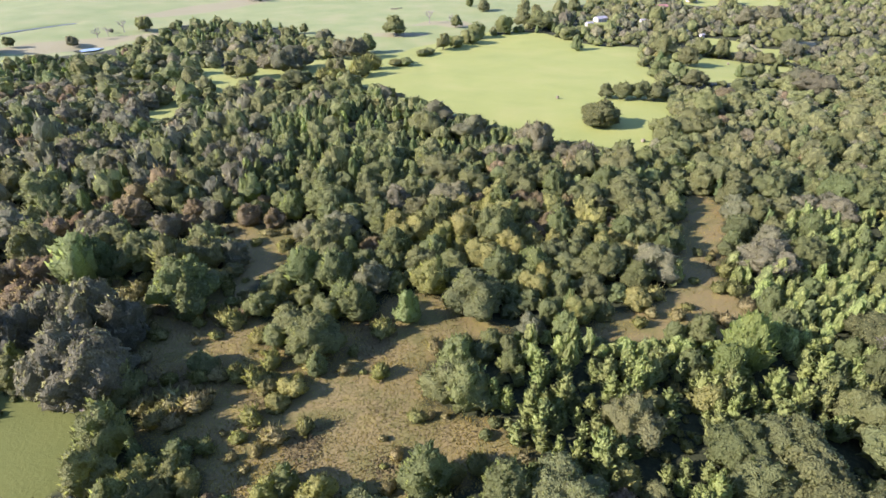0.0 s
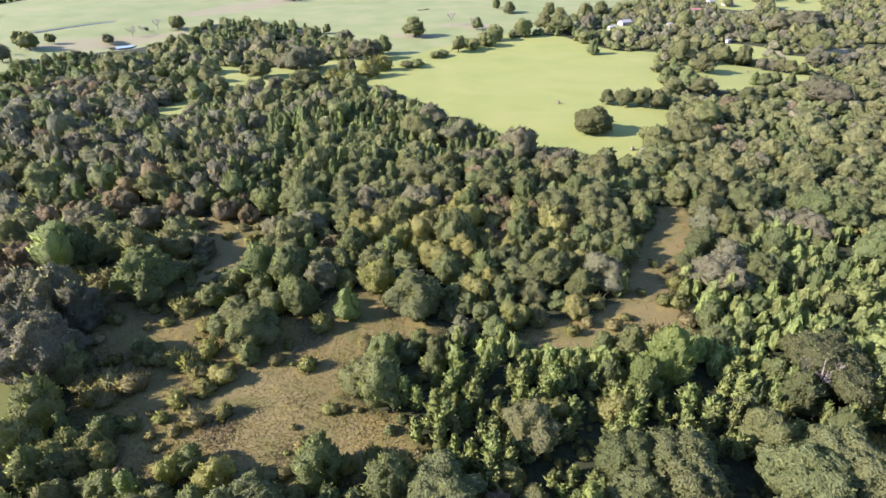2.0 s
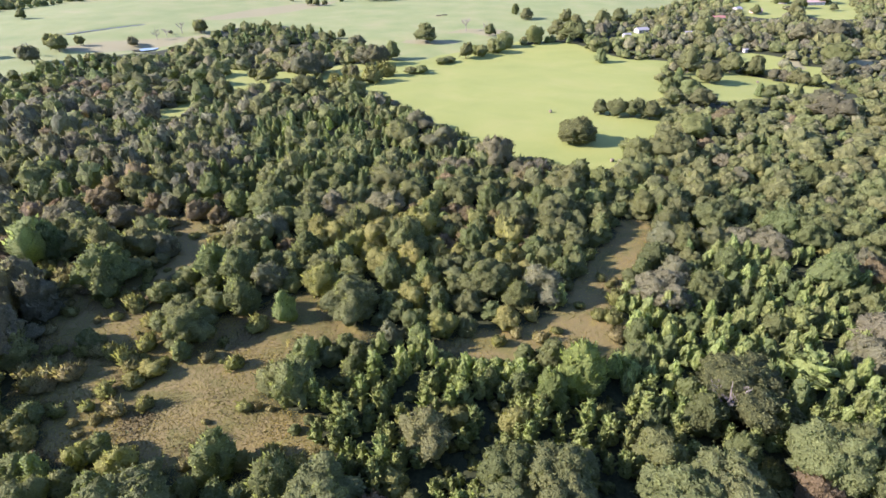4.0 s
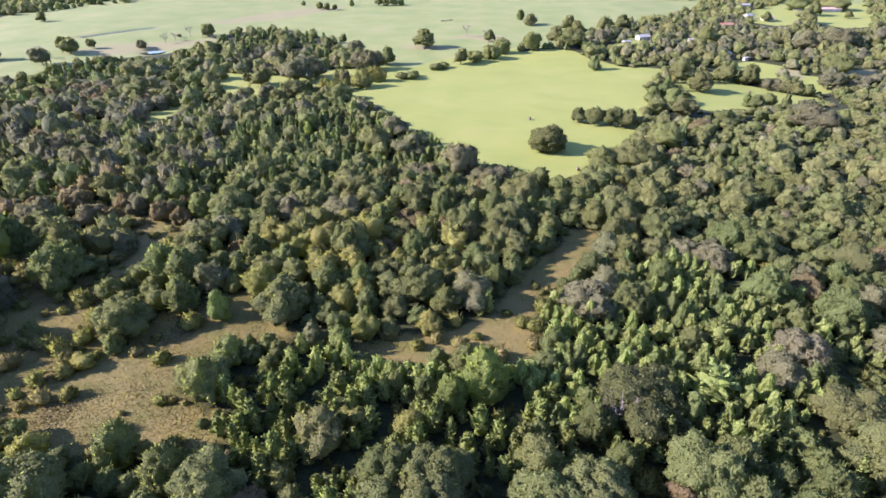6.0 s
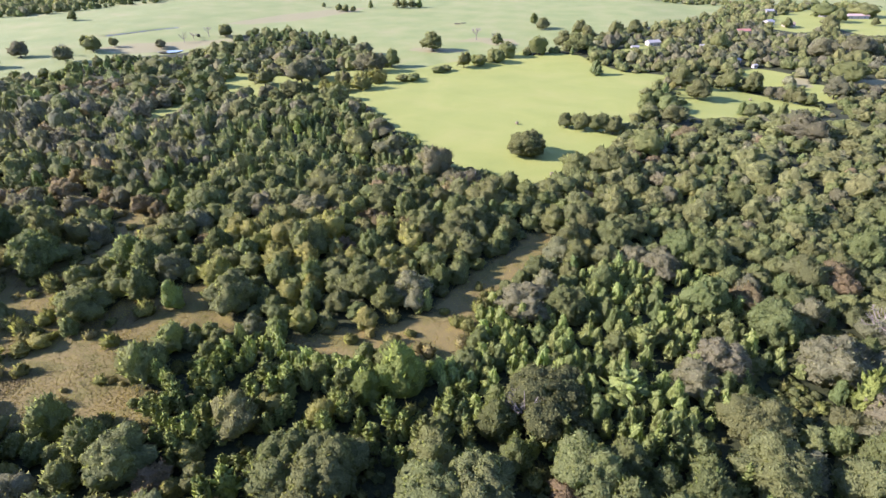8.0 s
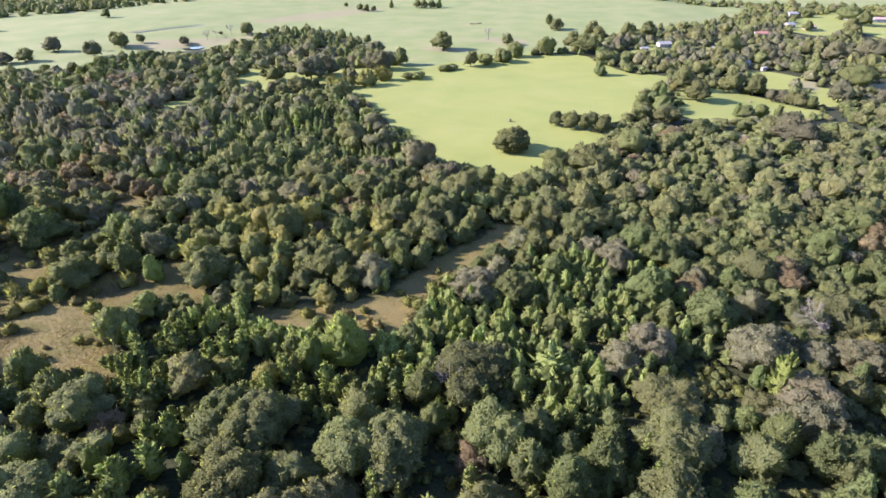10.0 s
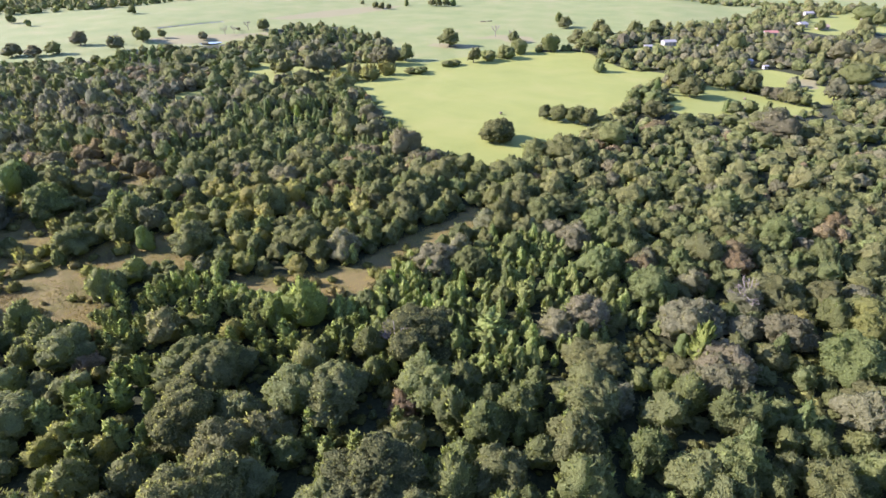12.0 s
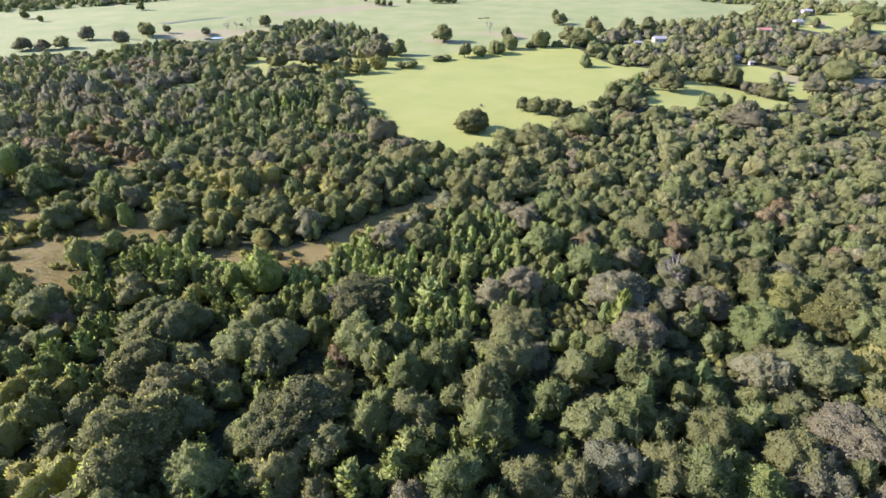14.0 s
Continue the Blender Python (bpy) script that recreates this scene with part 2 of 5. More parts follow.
# leaf tints of the trees by kind
TINTS = {"k": (0.184, 0.188, 0.124), "o": (0.199, 0.216, 0.094), "g": (0.222, 0.222, 0.135), "d": (0.178, 0.203, 0.084),
         "p": (0.222, 0.262, 0.106), "y": (0.258, 0.257, 0.090), "s": (0.268, 0.318, 0.115), "l": (0.268, 0.325, 0.103),
         "c": (0.150, 0.190, 0.080), "b": (0.223, 0.233, 0.087), "r": (0.252, 0.204, 0.116), "w": (0.268, 0.246, 0.118)}


# ---- ground ----
def spaced(lo, hi, step, ends, grow=1.22):
    """Grid lines: even from lo to hi, then wider and wider out to both ends."""
    mid = list(np.arange(lo, hi + 0.1, step))
    s, a, left = step, lo, []
    while a > ends[0]:
        s *= grow
        a -= s
        left.append(a)
    s, a, right = step, hi, []
    while a < ends[1]:
        s *= grow
        a += s
        right.append(a)
    return np.array(left[::-1] + mid + right)


def mesh_from(name, verts, faces, mats, smooth=False, normals=None):
    """A mesh of triangles or quads from arrays."""
    me = bpy.data.meshes.new(name)
    faces = np.asarray(faces, np.int32)
    k = faces.shape[1]
    me.vertices.add(len(verts))
    me.vertices.foreach_set("co", np.asarray(verts, np.float32).ravel())
    me.loops.add(faces.size)
    me.loops.foreach_set("vertex_index", faces.ravel())
    me.polygons.add(len(faces))
    me.polygons.foreach_set("loop_start", np.arange(0, faces.size, k, dtype=np.int32))
    me.polygons.foreach_set("use_smooth", np.full(len(faces), smooth, bool))
    for m in mats:
        me.materials.append(m)
    me.update(calc_edges=True)
    if normals is not None:
        me.normals_split_custom_set_from_vertices(normals.tolist())
    return me


POND, DITCH = (-261, 427), ((-356, 458), (-318, 514))


def build_ground():
    gx, gy = spaced(-430, 330, 3.6, (-4200, 4200)), spaced(10, 640, 3.6, (-2500, 4600))
    x, y = np.meshgrid(gx, gy)
    nx = len(gx)
    z = height(x, y)
    rough = np.array([noise.noise(Vector((a * 0.05, b * 0.05, 0.3))) for a, b in zip(x.ravel(), y.ravel())]).reshape(x.shape)
    z = z + 0.35 * rough
    z -= 1.2 * ease(15, 7, np.hypot(x - POND[0], (y - POND[1]) * 1.2))
    (ax, ay), (bx, by) = DITCH
    u = np.clip(((x - ax) * (bx - ax) + (y - ay) * (by - ay)) / ((bx - ax) ** 2 + (by - ay) ** 2), 0, 1)
    z -= 1.0 * ease(5, 2, np.hypot(x - ax - u * (bx - ax), y - ay - u * (by - ay)))
    i = (np.arange(len(gy) - 1)[:, None] * nx + np.arange(nx - 1)[None, :]).ravel()
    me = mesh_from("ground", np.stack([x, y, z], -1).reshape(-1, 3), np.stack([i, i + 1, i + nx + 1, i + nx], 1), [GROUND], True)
    covers = {"pasture": PASTURES + [HOUSE_YARD, WHITE_YARD, RED_YARD], "meadow": MEADOWS, "lawn": LAWNS, "bare": BARE}
    for name, polys in covers.items():
        d = np.full(x.shape, -1e3)
        for p in polys:
            d = np.maximum(d, edge_distance(p, x, y))
        if name == "pasture":
            d += 3.5
        me.attributes.new(name, "FLOAT", "POINT").data.foreach_set("value", np.clip(d, -20, 20).astype(np.float32).ravel())
    d = -edge_distance(WOODS, x, y)
    me.attributes.new("far_pasture", "FLOAT", "POINT").data.foreach_set("value", np.clip(d, -20, 20).astype(np.float32).ravel())
    tagged(new("ground", me), "rolling ground with green pasture, dry meadow and leaf litter", "ground", kind="structure")


def surface(x, y):
    """The uneven ground's height at one place."""
    return float(height(x, y)) + 0.35 * noise.noise(Vector((x * 0.05, y * 0.05, 0.3)))


build_ground()


# ---- trees ----
def unit(v):
    return v / np.maximum(np.linalg.norm(v, axis=-1, keepdims=True), 1e-9)


def even_dirs(n, rng=None, shake=0.0):
    """n even directions all round, shaken a little."""
    i = np.arange(n) + 0.5
    z = 1 - 2 * i / n
    a = math.pi * (1 + 5 ** 0.5) * i
    s = np.sqrt(np.clip(1 - z * z, 0, 1))
    d = np.stack([s * np.cos(a), s * np.sin(a), z], -1)
    return d if rng is None else unit(d + rng.normal(0, shake, d.shape))


SKINS = {}


def skin(n):
    """Directions of a sphere of n points and the triangles between them."""
    if n not in SKINS:
        d = even_dirs(n)
        bm = bmesh.new()
        vs = [bm.verts.new(p) for p in d]
        bm.verts.index_update()
        bmesh.ops.convex_hull(bm, input=vs)
        f = np.array([[v.index for v in q.verts] for q in bm.faces])
        bm.free()
        c = np.cross(d[f[:, 1]] - d[f[:, 0]], d[f[:, 2]] - d[f[:, 0]])
        back = (c * d[f[:, 0]]).sum(1) < 0
        f[back] = f[back][:, ::-1]
        SKINS[n] = d, f
    return SKINS[n]


def swell(gap, reach, amount):
    """Rounded knobs: the highest of them at each place, from the gaps to their centres."""
    return (amount * np.sqrt(np.clip(1 - (gap / reach) ** 2, 0, 1))).max(1)


def vertex_normals(v, f):
    c = np.cross(v[f[:, 1]] - v[f[:, 0]], v[f[:, 2]] - v[f[:, 0]])
    n = np.zeros(v.shape)
    for k in range(3):
        np.add.at(n, f[:, k], c)
    return unit(n)


def leafy(rng, v, f, sprays, size, slim, stand=0.5, ragged=0.0, shag=0.0):
    """A knobbly mass of foliage with leaf sprays standing out of it. v is in a crown of true proportions."""
    v = v + vertex_normals(v, f) * rng.normal(0, 1, (len(v), 1)) * (ragged or min(0.14, size * 0.8))
    nor = vertex_normals(v, f)
    tri = v[f]
    area = np.linalg.norm(np.cross(tri[:, 1] - tri[:, 0], tri[:, 2] - tri[:, 0]), axis=1)
    area *= 0.35 + 0.65 * (nor[f].mean(1)[:, 2] > -0.35)
    pick = rng.choice(len(f), sprays, p=area / area.sum())
    w = rng.dirichlet((1, 1, 1), sprays)
    at = (tri[pick] * w[:, :, None]).sum(1)
    out = unit((nor[f][pick] * w[:, :, None]).sum(1))
    face = unit(out * stand + rng.normal(0, 0.6, at.shape))
    face *= np.where((face * out).sum(1) < 0, -1, 1)[:, None]
    side = unit(np.cross(face, rng.normal(0, 1, at.shape)))
    side *= np.where((np.cross(face, side) * out).sum(1) < 0, -1, 1)[:, None]
    up = np.cross(face, side)
    if shag:
        up = unit(up * 0.5 + out * 0.6 + (0, 0, 0.75)) * (1 + shag * rng.uniform(0, 1, (sprays, 1)))
    s = size * rng.uniform(0.55, 1.5, (sprays, 1))
    at = at + out * s * rng.uniform(-0.2, 0.9, (sprays, 1))
    leaf = np.stack([at - side * s * 0.42 - up * s * 0.3, at + side * s * 0.42 - up * s * 0.36, at + up * s * 0.85], 1).reshape(-1, 3)
    soft = unit(out + face * 0.5 + rng.normal(0, 0.30, out.shape))
    if ragged:
        c = unit(np.cross(tri[:, 1] - tri[:, 0], tri[:, 2] - tri[:, 0]))
        v, nor, f = tri.reshape(-1, 3), unit(nor[f].reshape(-1, 3) * 0.6 + np.repeat(c, 3, 0)), np.arange(len(f) * 3).reshape(-1, 3)
    vv, ff, nn = join([(v, f, nor), (leaf, np.arange(len(leaf)).reshape(-1, 3), np.repeat(soft, 3, 0))])
    return vv / (1, 1, slim), ff, nn, slim


def join(parts):
    """Joins (vertices, triangles, normals) into one; parts with no normals of their own point straight out."""
    vs, fs, ns, n = [], [], [], 0
    for v, f, *nor in parts:
        vs.append(v)
        fs.append(f + n)
        ns.append(nor[0] if nor else unit(v - v.mean(0)))
        n += len(v)
    return np.concatenate(vs), np.concatenate(fs), np.concatenate(ns)


def round_crown(seed, points, knobs, sprays, size, low=0.06, rough=1.0, slim=1.8, ragged=0.0, bulge=2.0, shag=0.0):
    """A broad crown of one metre radius and one metre height: lobes, knobs of foliage on them, leaf sprays on those."""
    rng = np.random.default_rng(seed)
    d, f = skin(points)
    off = rng.uniform(0, 50, 3)

    def gaps(to):
        return np.arccos(np.clip(d @ to.T, -1, 1))
    lobes = unit(rng.normal(0, 1, (7, 3)) * (1, 1, 0.7) + (0, 0, 0.35))
    big = swell(gaps(lobes), rng.uniform(0.42, 0.85, 7), rng.uniform(0.14, 0.36, 7) * rough)
    k = even_dirs(knobs, rng, 0.9 / math.sqrt(knobs))
    small = swell(gaps(k), 2.9 / math.sqrt(knobs) * rng.uniform(0.7, 1.25, knobs), bulge / math.sqrt(knobs) * rng.uniform(0.5, 1.5, knobs))
    wild = np.array([noise.noise(Vector(q * 1.6 + off)) for q in d])
    r = 0.60 + big + small + 0.16 * rough * wild
    flat = np.hypot(d[:, 0], d[:, 1])
    wide = np.where(d[:, 2] >= 0, 1.0 - rng.uniform(0.0, 0.45) * np.abs(d[:, 2]), (1 - 0.32 * d[:, 2] ** 2) / np.maximum(0.45, flat))
    mid = 0.45
    z = d[:, 2] * r
    v = np.stack([d[:, 0] * r * wide, d[:, 1] * r * wide, slim * (mid + z * np.where(z > 0, 1 - mid, mid - low))], -1)
    v *= (*[1.04 / np.percentile(np.hypot(v[:, 0], v[:, 1]), 88)] * 2, slim / v[:, 2].max())
    return leafy(rng, v, f, sprays, size, slim, 0.5, ragged, shag)


def tall_crown(seed, points, knobs, sprays, size, profile, low=0.03, slim=3.2, shoots=0.0, wide=1.0, ragged=0.0, shag=0.5):
    """An upright crown of one metre radius and one metre height; profile(h) gives its radius at the height h."""
    rng = np.random.default_rng(seed)
    d, f = skin(points)
    off = rng.uniform(0, 50, 3)

    def place(h, a):
        q = np.array([profile(t) for t in h])
        return np.stack([np.cos(a) * q, np.sin(a) * q, h * slim], -1)
    h = low + (1 - low) * (d[:, 2] * 0.5 + 0.5)
    a = np.arctan2(d[:, 1], d[:, 0])
    p = place(h, a)
    kh = low + (0.98 - low) * ((np.arange(knobs) + 0.5) / knobs) ** 1.05
    ka = np.arange(knobs) * 2.39996 + rng.uniform(0, 6) + rng.normal(0, 0.25, knobs)
    gap = np.linalg.norm(p[:, None] - place(kh, ka)[None], axis=-1)
    small = swell(gap, wide * rng.uniform(0.40, 0.75, knobs), wide ** 0.5 * rng.uniform(0.18, 0.42, knobs))
    wild = np.array([noise.noise(Vector((math.cos(t) * 1.2, math.sin(t) * 1.2, u * 4)) + Vector(off)) for t, u in zip(a, h)])
    r = (0.68 + small + 0.30 * wild) * np.minimum(1.0, 2.6 * np.sqrt(np.clip(1 - d[:, 2] ** 2, 0, 1)))
    v = p * np.stack([r, r, np.ones(len(r))], -1)
    v[:, 2] += small * (0.35 + shoots)
    v *= (*[1.02 / np.percentile(np.hypot(v[:, 0], v[:, 1]), 90)] * 2, slim / v[:, 2].max())
    return leafy(rng, v, f, sprays, size, slim, 0.35, ragged, shag)


def plume_crown(seed, plumes, sprays, size, profile, low=0.04, slim=3.0, thick=0.26, rise=0.35, shag=0.8):
    """An upright, open crown: leafy plumes that stand out and up from the stem, dark gaps between them, and a narrow core."""
    rng = np.random.default_rng(seed)
    d, f = skin(8)
    core, cf = skin(70)
    h = low + (0.94 - low) * (core[:, 2] * 0.5 + 0.5)
    q = np.array([profile(t) for t in h]) * rng.uniform(0.42, 0.72, 70) * np.minimum(1.0, 2.6 * np.sqrt(np.clip(1 - core[:, 2] ** 2, 0, 1)))
    flat = unit(core[:, :2] + 1e-6)
    parts = [(np.stack([flat[:, 0] * q, flat[:, 1] * q, h * slim], -1), cf)]
    for i in range(plumes):
        t = low + (0.90 - low) * ((i + rng.uniform(0.2, 0.8)) / plumes) ** 0.9
        a = i * 2.39996 + rng.normal(0, 0.3)
        reach = profile(t) * rng.uniform(0.75, 1.2)
        base = np.array([0.12 * reach * math.cos(a), 0.12 * reach * math.sin(a), slim * max(low, t - 0.06)])
        tip = np.array([reach * math.cos(a), reach * math.sin(a), slim * t + rise * reach * rng.uniform(0.5, 1.5) + 0.15])
        axis = tip - base
        length = np.linalg.norm(axis)
        axis /= length
        side = unit(np.cross(axis, (0.1, 0.2, 1.0)))
        over = np.cross(side, axis)
        w = thick * rng.uniform(0.75, 1.3) * (0.45 + 0.55 * min(1.0, reach))
        u = d[:, 2] * 0.5 + 0.5
        fat = w * np.where(u < 0.55, 1.0, 1.25 - 0.45 * u)
        parts.append((base + axis * (u * length)[:, None] + side * (d[:, 0] * fat)[:, None] + over * (d[:, 1] * fat * 0.8)[:, None], f))
    lead = slim * np.array([[0, 0, 0.80], [0, 0, 1.0]])
    u = d[:, 2] * 0.5 + 0.5
    parts.append((lead[0] + (lead[1] - lead[0]) * u[:, None] + np.stack([d[:, 0], d[:, 1], d[:, 2] * 0], -1) * thick * 0.8, f))
    v, f, _ = join(parts)
    v *= (*[1.02 / np.percentile(np.hypot(v[:, 0], v[:, 1]), 92)] * 2, slim / v[:, 2].max())
    return leafy(rng, v, f, sprays, size, slim, 0.35, 0.0, shag)


def limb(a, b, ra, rb, sides=5):
    a, b = np.array(a, float), np.array(b, float)
    d = unit(b - a)
    s = unit(np.cross(d, (0.3, 0.9, 0.2)))
    t = np.cross(d, s)
    w = np.arange(sides) * 2 * math.pi / sides
    ring = np.cos(w)[:, None] * s + np.sin(w)[:, None] * t
    v = np.concatenate([a + ring * ra, b + ring * rb])
    f = []
    for j in range(sides):
        k = (j + 1) % sides
        f += [(j, k, sides + k), (j, sides + k, sides + j)]
    return v, np.array(f)


def trunk_mesh(seed, limbs, thick, fork):
    """A tapered trunk with limbs, one metre high; widths are set for a crown of one metre radius."""
    rng = np.random.default_rng(seed)
    lean = rng.normal(0, 0.03, 2)
    top = np.array([lean[0], lean[1], fork])
    parts = [limb((0, 0, -0.04), top * 0.4, thick * 1.5, thick), limb(top * 0.4, top, thick, thick * 0.7), limb(top, (lean[0] * 2, lean[1] * 2, 0.86), thick * 0.7, thick * 0.15, 4)]
    for i in range(limbs):
        a = 2 * math.pi * i / limbs + rng.uniform(-0.4, 0.4)
        at = top * rng.uniform(0.75, 1.1)
        parts.append(limb(at, (math.cos(a) * 0.62, math.sin(a) * 0.62, fork + rng.uniform(0.15, 0.38)), thick * 0.5, thick * 0.12, 4))
    return join(parts)


cedar_shape = lambda h: max(0.06, (1.0 - max(0.0, h - 0.16) / 0.9) ** 0.75 * min(1.0, 0.55 + h * 3.0))
young_shape = lambda h: max(0.05, (1.02 - h) ** 0.62 * min(1.0, 0.45 + h * 2.6))
ash_shape = lambda h: max(0.08, math.sin(math.pi * min(1.0, 0.30 + 0.70 * h)) ** 0.65)
KINDS = {}


def kind(name, crowns, trunks, label):
    """Keeps the meshes that the trees of one kind share."""
    KINDS[name] = dict(label=label,
                       crown_meshes=[mesh_from(name + "_crown", v, f, [FOLIAGE], True, unit(n * (1, 1, slim))) for v, f, n, slim in crowns],
                       trunk_meshes=[mesh_from(name + "_trunk", v, f, [BARK]) for v, f, n in trunks])


def far_kind(name, crowns):
    """Lighter crowns for single trees far off."""
    KINDS[name]["far_meshes"] = [mesh_from(name + "_crown", v, f, [FOLIAGE], True, unit(n * (1, 1, slim))) for v, f, n, slim in crowns]


kind("oak_tree", [round_crown(s, 310, 44, 540, 0.115, 0.04, 1.1, 1.8, 0.0, 2.2, 0.3) for s in (1, 2, 3, 4, 16)], [trunk_mesh(s, 5, 0.06, 0.34) for s in (1, 2, 3, 4, 16)], "broad oak")
kind("large_tree", [round_crown(s, 720, 62, 1400, 0.08, 0.03, 1.3, 1.8, 0.0, 2.3) for s in (5, 6, 7, 8)], [trunk_mesh(s, 6, 0.06, 0.32) for s in (5, 6, 7, 8)], "large spreading tree")
kind("great_tree", [round_crown(s, 2100, 130, 5300, 0.050, 0.03, 1.5, 1.5, 0.0, 2.8) for s in (9, 10)], [trunk_mesh(s, 7, 0.06, 0.32) for s in (9, 10)], "huge old spreading oak")
kind("field_oak", [round_crown(15, 1100, 110, 2600, 0.06, 0.03, 0.7, 1.4)], [trunk_mesh(15, 6, 0.06, 0.32)], "broad round oak alone on pasture")
kind("elm_tree", [round_crown(s, 220, 30, 420, 0.145, 0.04, 1.2, 2.2, 0.0, 2.2, 0.4) for s in (11, 12, 13, 14)], [trunk_mesh(s, 4, 0.06, 0.30) for s in (11, 12, 13, 14)], "small round elm")
kind("ash_tree", [tall_crown(s, 240, 46, 540, 0.125, ash_shape, 0.03, 2.2, 0.3, 0.7, 0.0, 0.6) for s in (25, 26, 27, 28)], [trunk_mesh(s, 4, 0.06, 0.25) for s in (25, 26, 27, 28)], "upright oval hardwood")
kind("young_tree", [plume_crown(s, 34, 400, 0.15, young_shape, 0.03, 3.2, 0.13, 0.75, 1.2) for s in (21, 22, 23, 24, 34)], [trunk_mesh(s, 3, 0.06, 0.25) for s in (21, 22, 23, 24, 34)], "slender young hardwood")
kind("cedar_tree", [tall_crown(s, 120, 40, 260, 0.19, cedar_shape, 0.02, 3.0, 0.2, 0.5) for s in (31, 32, 33)], [trunk_mesh(s, 3, 0.07, 0.25) for s in (31, 32, 33)], "pointed cedar")
kind("shrub", [round_crown(s, 60, 14, 240, 0.24, 0.0, 1.6, 1.5, 0.0, 2.0, 1.4) for s in (41, 42, 43)], [trunk_mesh(s, 4, 0.05, 0.2) for s in (41, 42, 43)], "low leafy shrub")
far_kind("oak_tree", [round_crown(s, 190, 34, 300, 0.14, 0.20, 1.3) for s in (17, 18, 19, 32)])
far_kind("elm_tree", [round_crown(s, 130, 24, 200, 0.18, 0.06, 1.2, 2.2) for s in (20, 29, 30)])
FAR_CROWNS = {"oak_tree": [round_crown(s, 84, 24, 100, 0.19, 0.04, 1.1, 1.8, 0.11, 2.0, 0.5) for s in (51, 52, 53, 54, 65)], "elm_tree": [round_crown(s, 64, 18, 80, 0.22, 0.04, 1.3, 2.2, 0.12, 2.0, 0.6) for s in (55, 56, 57)],
              "ash_tree": [tall_crown(s, 64, 16, 70, 0.24, ash_shape, 0.03, 2.2, 0.2, 0.9, 0.12) for s in (64, 65, 66)],
              "young_tree": [tall_crown(s, 90, 30, 130, 0.24, young_shape, 0.03, 3.4, 0.8, 0.6, 0.10) for s in (58, 59)], "cedar_tree": [tall_crown(s, 48, 16, 50, 0.28, cedar_shape, 0.02, 3.2, 0.2, 0.8, 0.12) for s in (60, 61, 67)],
              "shrub": [round_crown(s, 28, 8, 36, 0.36, 0.0, 1.4, 1.5, 0.14) for s in (62, 63)]}
FARTHER = {"oak_tree": [round_crown(s, 76, 22, 56, 0.20, 0.04, 1.2, 1.7, 0.12) for s in (71, 72, 73, 76, 77)], "elm_tree": [round_crown(s, 56, 16, 46, 0.24, 0.04, 1.3, 2.2, 0.13) for s in (74, 75)]}
FARTHEST = {"oak_tree": [round_crown(s, 44, 16, 34, 0.25, 0.04, 1.2, 1.7, 0.14) for s in (81, 82, 83, 84)], "elm_tree": [round_crown(s, 36, 12, 30, 0.28, 0.04, 1.3, 2.2, 0.15) for s in (85, 86)]}
BEHIND = {"oak_tree": [round_crown(s, 140, 30, 170, 0.15, 0.04, 1.1, 1.8, 0.05, 2.2, 0.3) for s in (91, 92, 93, 94)], "elm_tree": [round_crown(s, 110, 22, 140, 0.18, 0.04, 1.2, 2.2, 0.06, 2.2, 0.3) for s in (95, 96, 97)],
          "ash_tree": [tall_crown(s, 110, 30, 140, 0.18, ash_shape, 0.03, 2.2, 0.3, 0.7, 0.06) for s in (98, 99)]}
KIND_OF = {"o": "oak_tree", "g": "oak_tree", "r": "oak_tree", "k": "oak_tree", "d": "elm_tree", "p": "ash_tree", "y": "elm_tree", "s": "young_tree", "l": "young_tree",
           "c": "cedar_tree", "b": "shrub", "w": "shrub"}
LOOKS = {"o": "with dull olive-green leaves", "g": "with thinning grey-brown autumn leaves", "r": "with rusty brown autumn leaves", "k": "with thin dark grey-brown leaves", "d": "with dense dark green leaves",
         "p": "with fresh mid-green leaves", "y": "turning yellow-green in autumn", "s": "with bright green leaves", "l": "with vivid lime-green leaves",
         "c": "with dense dark evergreen foliage", "b": "of green leaves in dry grass", "w": "of grey-brown weeds in dry grass"}

# x, y, crown radius, height
OLIVE_OAKS = [
    (85.3, 22.6, 7, 10.9), (82.5, 30.1, 9.5, 14.7), (119.9, 36, 3.5, 6.9), (111.3, 36.1, 5.3, 9.3), (84.4, 39.4, 5.1, 9),
    (101.8, 41.3, 5.4, 9.3), (74.5, 44.6, 6.1, 10), (114.2, 45.7, 5.8, 9.7), (107.4, 47.3, 8.7, 13.5), (62.6, 47.9, 7.2, 11.3),
    (154.7, 52.1, 5.1, 9.1), (80.2, 52.5, 5, 9), (72.2, 53.4, 4.9, 8.8), (162.4, 55.5, 4.6, 8.5), (-48.5, 56.1, 2.7, 7.1),
    (-45.4, 61.1, 2.8, 5.8), (79.3, 63.3, 6.4, 10.2), (88.9, 63.5, 6.2, 10), (77.5, 72.5, 4.8, 9), (-104, 66, 4.2, 9.5),
    (178.5, 66.1, 4.9, 8.8), (87.8, 69.4, 5.6, 9.6), (34.5, 71.7, 5.1, 9.1), (164.3, 71.7, 5.7, 9.6),
]
